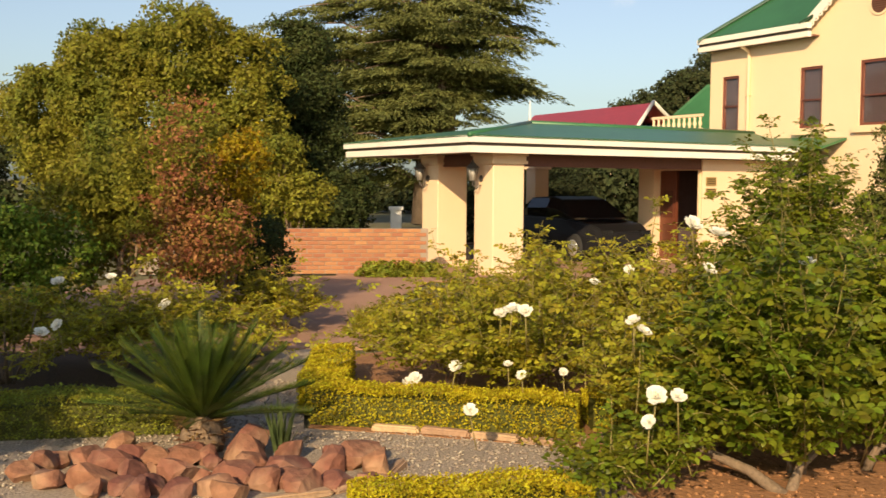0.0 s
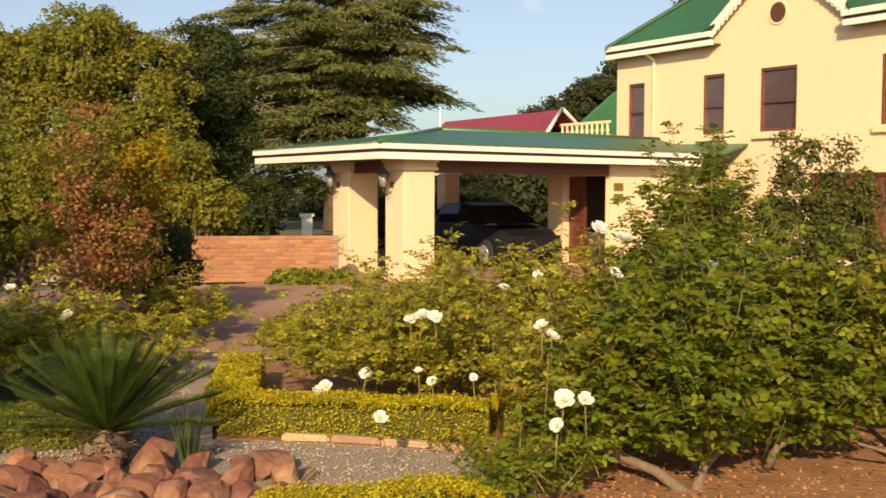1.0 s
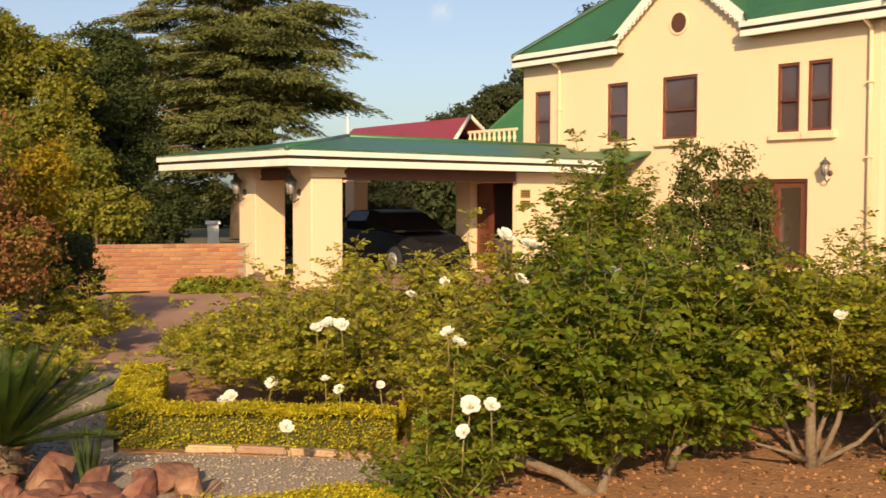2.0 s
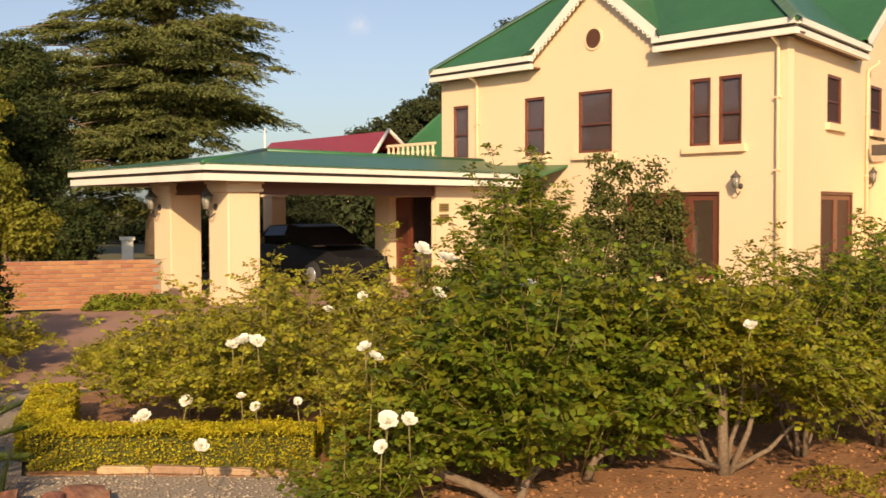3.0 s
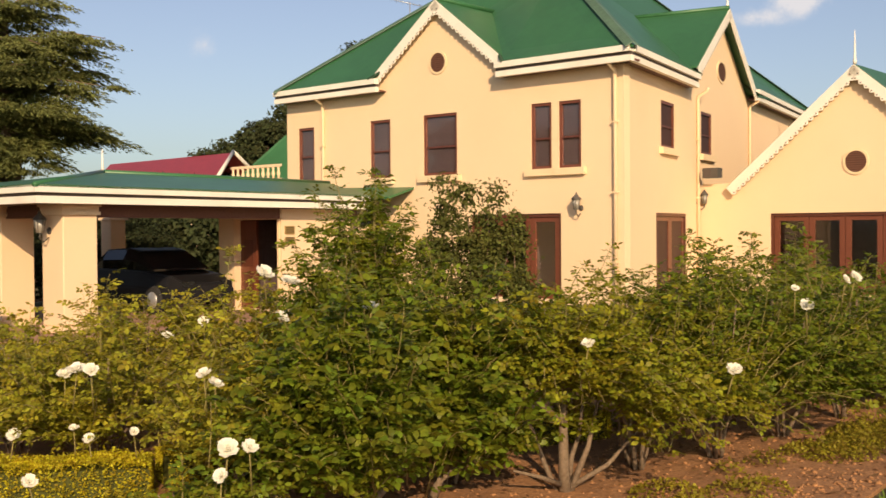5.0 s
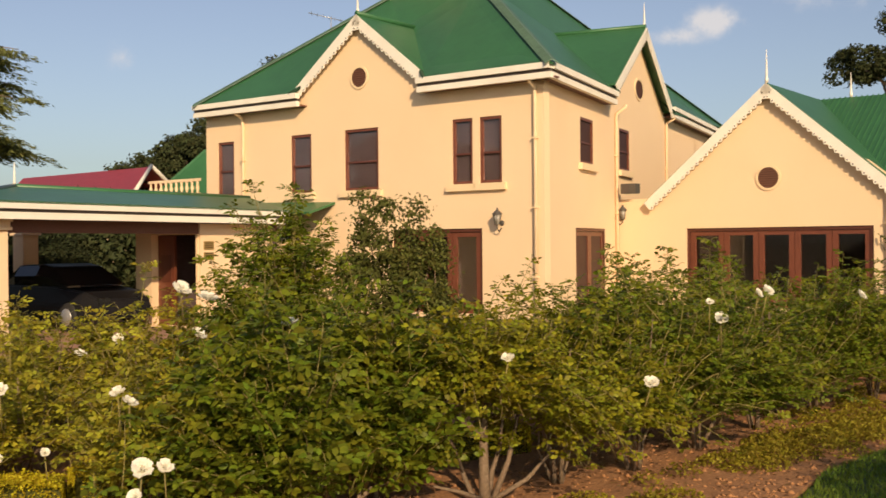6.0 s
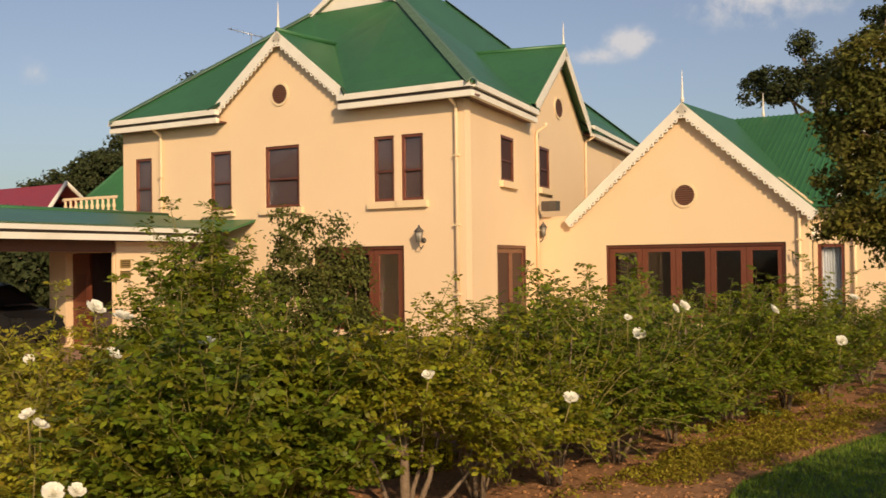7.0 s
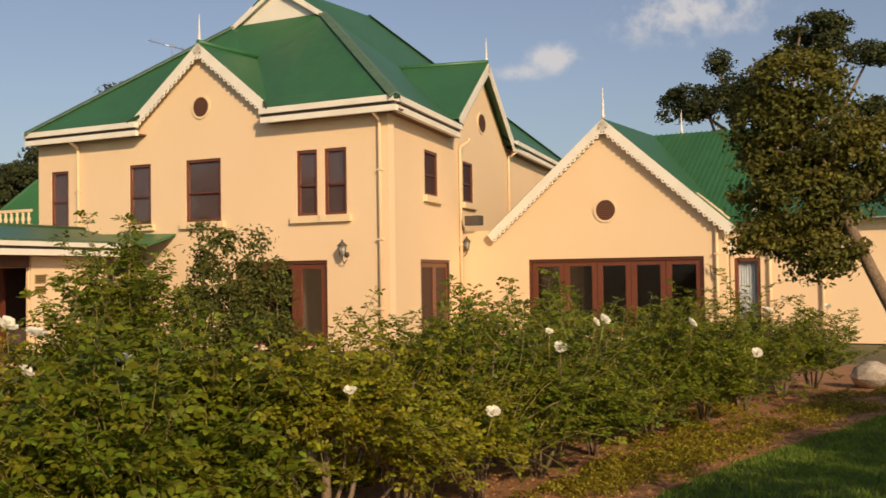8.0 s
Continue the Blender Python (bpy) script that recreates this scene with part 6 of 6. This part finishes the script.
def rock(at, size, seed, squash=0.7):
    rng = np.random.default_rng(seed)
    bm = bmesh.new()
    bmesh.ops.create_icosphere(bm, subdivisions=2, radius=1.0)
    cuts = rng.normal(size=(9, 3))
    cuts /= np.linalg.norm(cuts, axis=1)[:, None]
    lim = rng.uniform(0.42, 0.8, 9)
    for v in bm.verts:
        p = np.array(v.co)
        for c, l in zip(cuts, lim):
            d = p @ c
            if d > l:
                p = p - c * (d - l)
        p *= 1 + 0.05 * noise.noise(Vector(p * 2.3) + Vector((seed, 0, 0)))
        v.co = Vector(p * np.array([size, size * rng.uniform(0.8, 0.82), size * squash]))
    ob = part("rock", bm, ROCK)
    ob.matrix_basis = pose(at[0], at[1], at[2] + size * squash * 0.45, rng.uniform(-12, 12), rng.uniform(-12, 12), rng.uniform(0, 360))
    return tagged(ob, "rough angular red-brown sandstone rock", "rock", "rocks of the rockery")


rngr = np.random.default_rng(17)
spots = []
for i in range(400):
    a, q = rngr.uniform(0, 2 * math.pi), math.sqrt(rngr.uniform(0, 1))
    x, y = -1.42 + math.cos(a) * q * 1.05, 6.36 + math.sin(a) * q * 0.55
    r = rngr.uniform(0.075, 0.15) if q > 0.3 else rngr.uniform(0.06, 0.1)
    if math.hypot(x + 1.55, y - 6.95) < 0.2 or math.hypot(x + 1.03, y - 6.85) < 0.12:
        continue
    if all(math.hypot(x - s[0], y - s[1]) > (r + s[2]) * 0.76 for s in spots):
        spots.append((x, y, r))
for k, (x, y, r) in enumerate(spots):
    rock((x, y, 0.0), r * 1.36, 200 + k)


def edging_stone(at, length, turn, seed):
    rng = np.random.default_rng(seed)
    bm = bmesh.new()
    bmesh.ops.create_cube(bm, size=1.0)
    for v in bm.verts:
        v.co = Vector((v.co.x * length, v.co.y * 0.09, v.co.z * 0.055)) + Vector(rng.normal(size=3)) * 0.006
    bmesh.ops.bevel(bm, geom=[e for e in bm.edges], offset=0.014, segments=2, affect="EDGES")
    ob = part("edging_stone", bm, KERB_STONE)
    ob.matrix_basis = pose(at[0], at[1], 0.02, 0, 0, turn)
    return tagged(ob, "flat tan edging stone laid end to end", "edging stone", "stones edging the gravel")


def edging_line(pts, seed):
    rng = np.random.default_rng(seed)
    for (x0, y0), (x1, y1) in zip(pts, pts[1:]):
        ln = math.hypot(x1 - x0, y1 - y0)
        m = max(int(round(ln / 0.3)), 1)
        for i in range(m):
            t = (i + 0.5) / m
            edging_stone((x0 + (x1 - x0) * t, y0 + (y1 - y0) * t), ln / m - 0.012, math.degrees(math.atan2(y1 - y0, x1 - x0)) + rng.uniform(-2, 2), seed * 100 + i + int(x0 * 10))


edging_line([(-0.5, 7.58), (0.2, 7.4), (0.85, 7.12)], 31)
edging_line([(-0.98, 5.75), (-0.62, 6.0), (-0.33, 6.3), (-0.25, 6.62)], 32)
boulder = rock((14.3, 9.9, 0.0), 0.32, 777, 0.9)
boulder.name = "boulder"
boulder.data.materials.clear()
boulder.data.materials.append(STONE_PALE)
tagged(boulder, "pale weathered boulder at the end of the bed", "boulder", "boulders")
# leaf litter and clods on the soil
rngl = np.random.default_rng(43)
m = 2600
lx = rngl.uniform(1.2, 14.5, m)
ly = np.interp(lx, [1.2, 4, 6.4, 8.2, 11.5, 14.5], [5.2, 4.9, 6.3, 6.95, 7.85, 8.9]) + rngl.uniform(0, 1, m) ** 1.5 * 3.2
lv, lf = leaf_arrays(rngl, np.stack([lx, ly, rngl.uniform(0.008, 0.022, m)], 1), 0.045, 0.03, up=0.0)
lv[:, 2] = np.abs(lv[:, 2] - 0.012) * 0.45 + 0.006
tagged(raw("leaf_litter", lv, lf, DEAD_LEAF), "dry brown leaves scattered on the soil", "leaf litter", kind="stuff")
m = 5000
cx = rngl.uniform(1.2, 14.5, m)
cy = np.interp(cx, [1.2, 4, 6.4, 8.2, 11.5, 14.5], [5.2, 4.9, 6.3, 6.95, 7.85, 8.9]) + rngl.uniform(0, 1, m) ** 1.3 * 3.0
octa0 = np.array([(1, 0, 0), (0, 1, 0), (-1, 0, 0), (0, -1, 0), (0, 0, 0.7), (0, 0, -0.5)])
cs = rngl.uniform(0.008, 0.032, (m, 1, 1)) * rngl.uniform(0.5, 1.0, (m, 1, 1))
cv = (octa0[None] * rngl.uniform(0.6, 1.4, (m, 6, 1)) * cs + np.stack([cx, cy, 0.006 + 0 * cx], 1)[:, None, :]).reshape(-1, 3)
co = np.array([(0, 1, 4), (1, 2, 4), (2, 3, 4), (3, 0, 4), (1, 0, 5), (2, 1, 5), (3, 2, 5), (0, 3, 5)])
tagged(raw("soil_clod", cv, (np.arange(m)[:, None, None] * 6 + co[None]).reshape(-1, 3), SOIL), "small clods of red-brown soil", "soil", kind="stuff")
# loose gravel
rngg = np.random.default_rng(41)
n = 9000
gx, gy = rngg.uniform(-3.0, 1.0, n), rngg.uniform(5.3, 9.5, n)
keep = ((gy < 7.35) & (gx > -0.3) & (gx < 0.85)) | ((gx > -1.6) & (gx < -1.05) & (gy > 7.2)) | ((gx < -2.4) & (gy < 6.9)) | ((gy < 7.5) & (gy > 7.0))
gx, gy = gx[keep], gy[keep]
n = len(gx)
octa = np.array([(1, 0, 0), (0, 1, 0), (-1, 0, 0), (0, -1, 0), (0, 0, 0.7), (0, 0, -0.5)])
size = rngg.uniform(0.006, 0.016, (n, 1, 1))
gv = (octa[None] * rngg.uniform(0.7, 1.3, (n, 6, 1)) * size + np.stack([gx, gy, 0.006 + 0 * gx], 1)[:, None, :]).reshape(-1, 3)
of = np.array([(0, 1, 4), (1, 2, 4), (2, 3, 4), (3, 0, 4), (1, 0, 5), (2, 1, 5), (3, 2, 5), (0, 3, 5)])
gf = (np.arange(n)[:, None, None] * 6 + of[None]).reshape(-1, 3)
tagged(raw("gravel", gv, gf, GRAVEL), "loose grey-brown gravel pebbles on the path", "gravel", kind="stuff")

# ---- brick garden wall ----
WALL_A, WALL_B = Vector((-5.6, 19.9, 0)), Vector((-0.3, 20.75, 0))
wd = (WALL_B - WALL_A).normalized()
wn = Vector((wd.y, -wd.x, 0))
wl = (WALL_B - WALL_A).length
WALL_H = 0.86
garden_wall = thing("garden_wall", "low orange face-brick garden wall", "wall", kind="structure", at=WALL_A)
bm = bmesh.new()
hexa(bm, [p + UP * z for z in (0.0, WALL_H - 0.005) for p in (WALL_A - wn * 0.2, WALL_B - wn * 0.2, WALL_B - wn * 0.012, WALL_A - wn * 0.012)])
part("mortar_core", bm, MORTAR, garden_wall)
bm = bmesh.new()
bmesh.ops.create_cube(bm, size=1.0)
for v in bm.verts:
    v.co = Vector((v.co.x * 0.215, v.co.y * 0.1, v.co.z * 0.067))
bmesh.ops.bevel(bm, geom=[e for e in bm.edges], offset=0.006, segments=1, affect="EDGES")
brick_mesh = bpy.data.meshes.new("brick")
bm.to_mesh(brick_mesh)
bm.free()
brick_mesh.materials.append(BRICK)
turn = Matrix.Rotation(math.atan2(wd.y, wd.x), 4, "Z")
rngb = np.random.default_rng(51)
courses = int(WALL_H / 0.078)
made = 0
for c in range(courses - 1, -1, -1):
    cols = int(wl / 0.227)
    for i in range(cols):
        if made >= 300:
            break
        s = (i + 0.5 + 0.5 * (c % 2)) * 0.227
        if s > wl - 0.1 or s < 1.4:
            continue
        o = new("brick", brick_mesh)
        o.parent = garden_wall
        p = WALL_A + wd * s + UP * (0.04 + c * 0.078) + wn * (rngb.uniform(-0.004, 0.004) - 0.05)
        o.matrix_basis = Matrix.Translation(p) @ turn
        made += 1
settle(garden_wall)
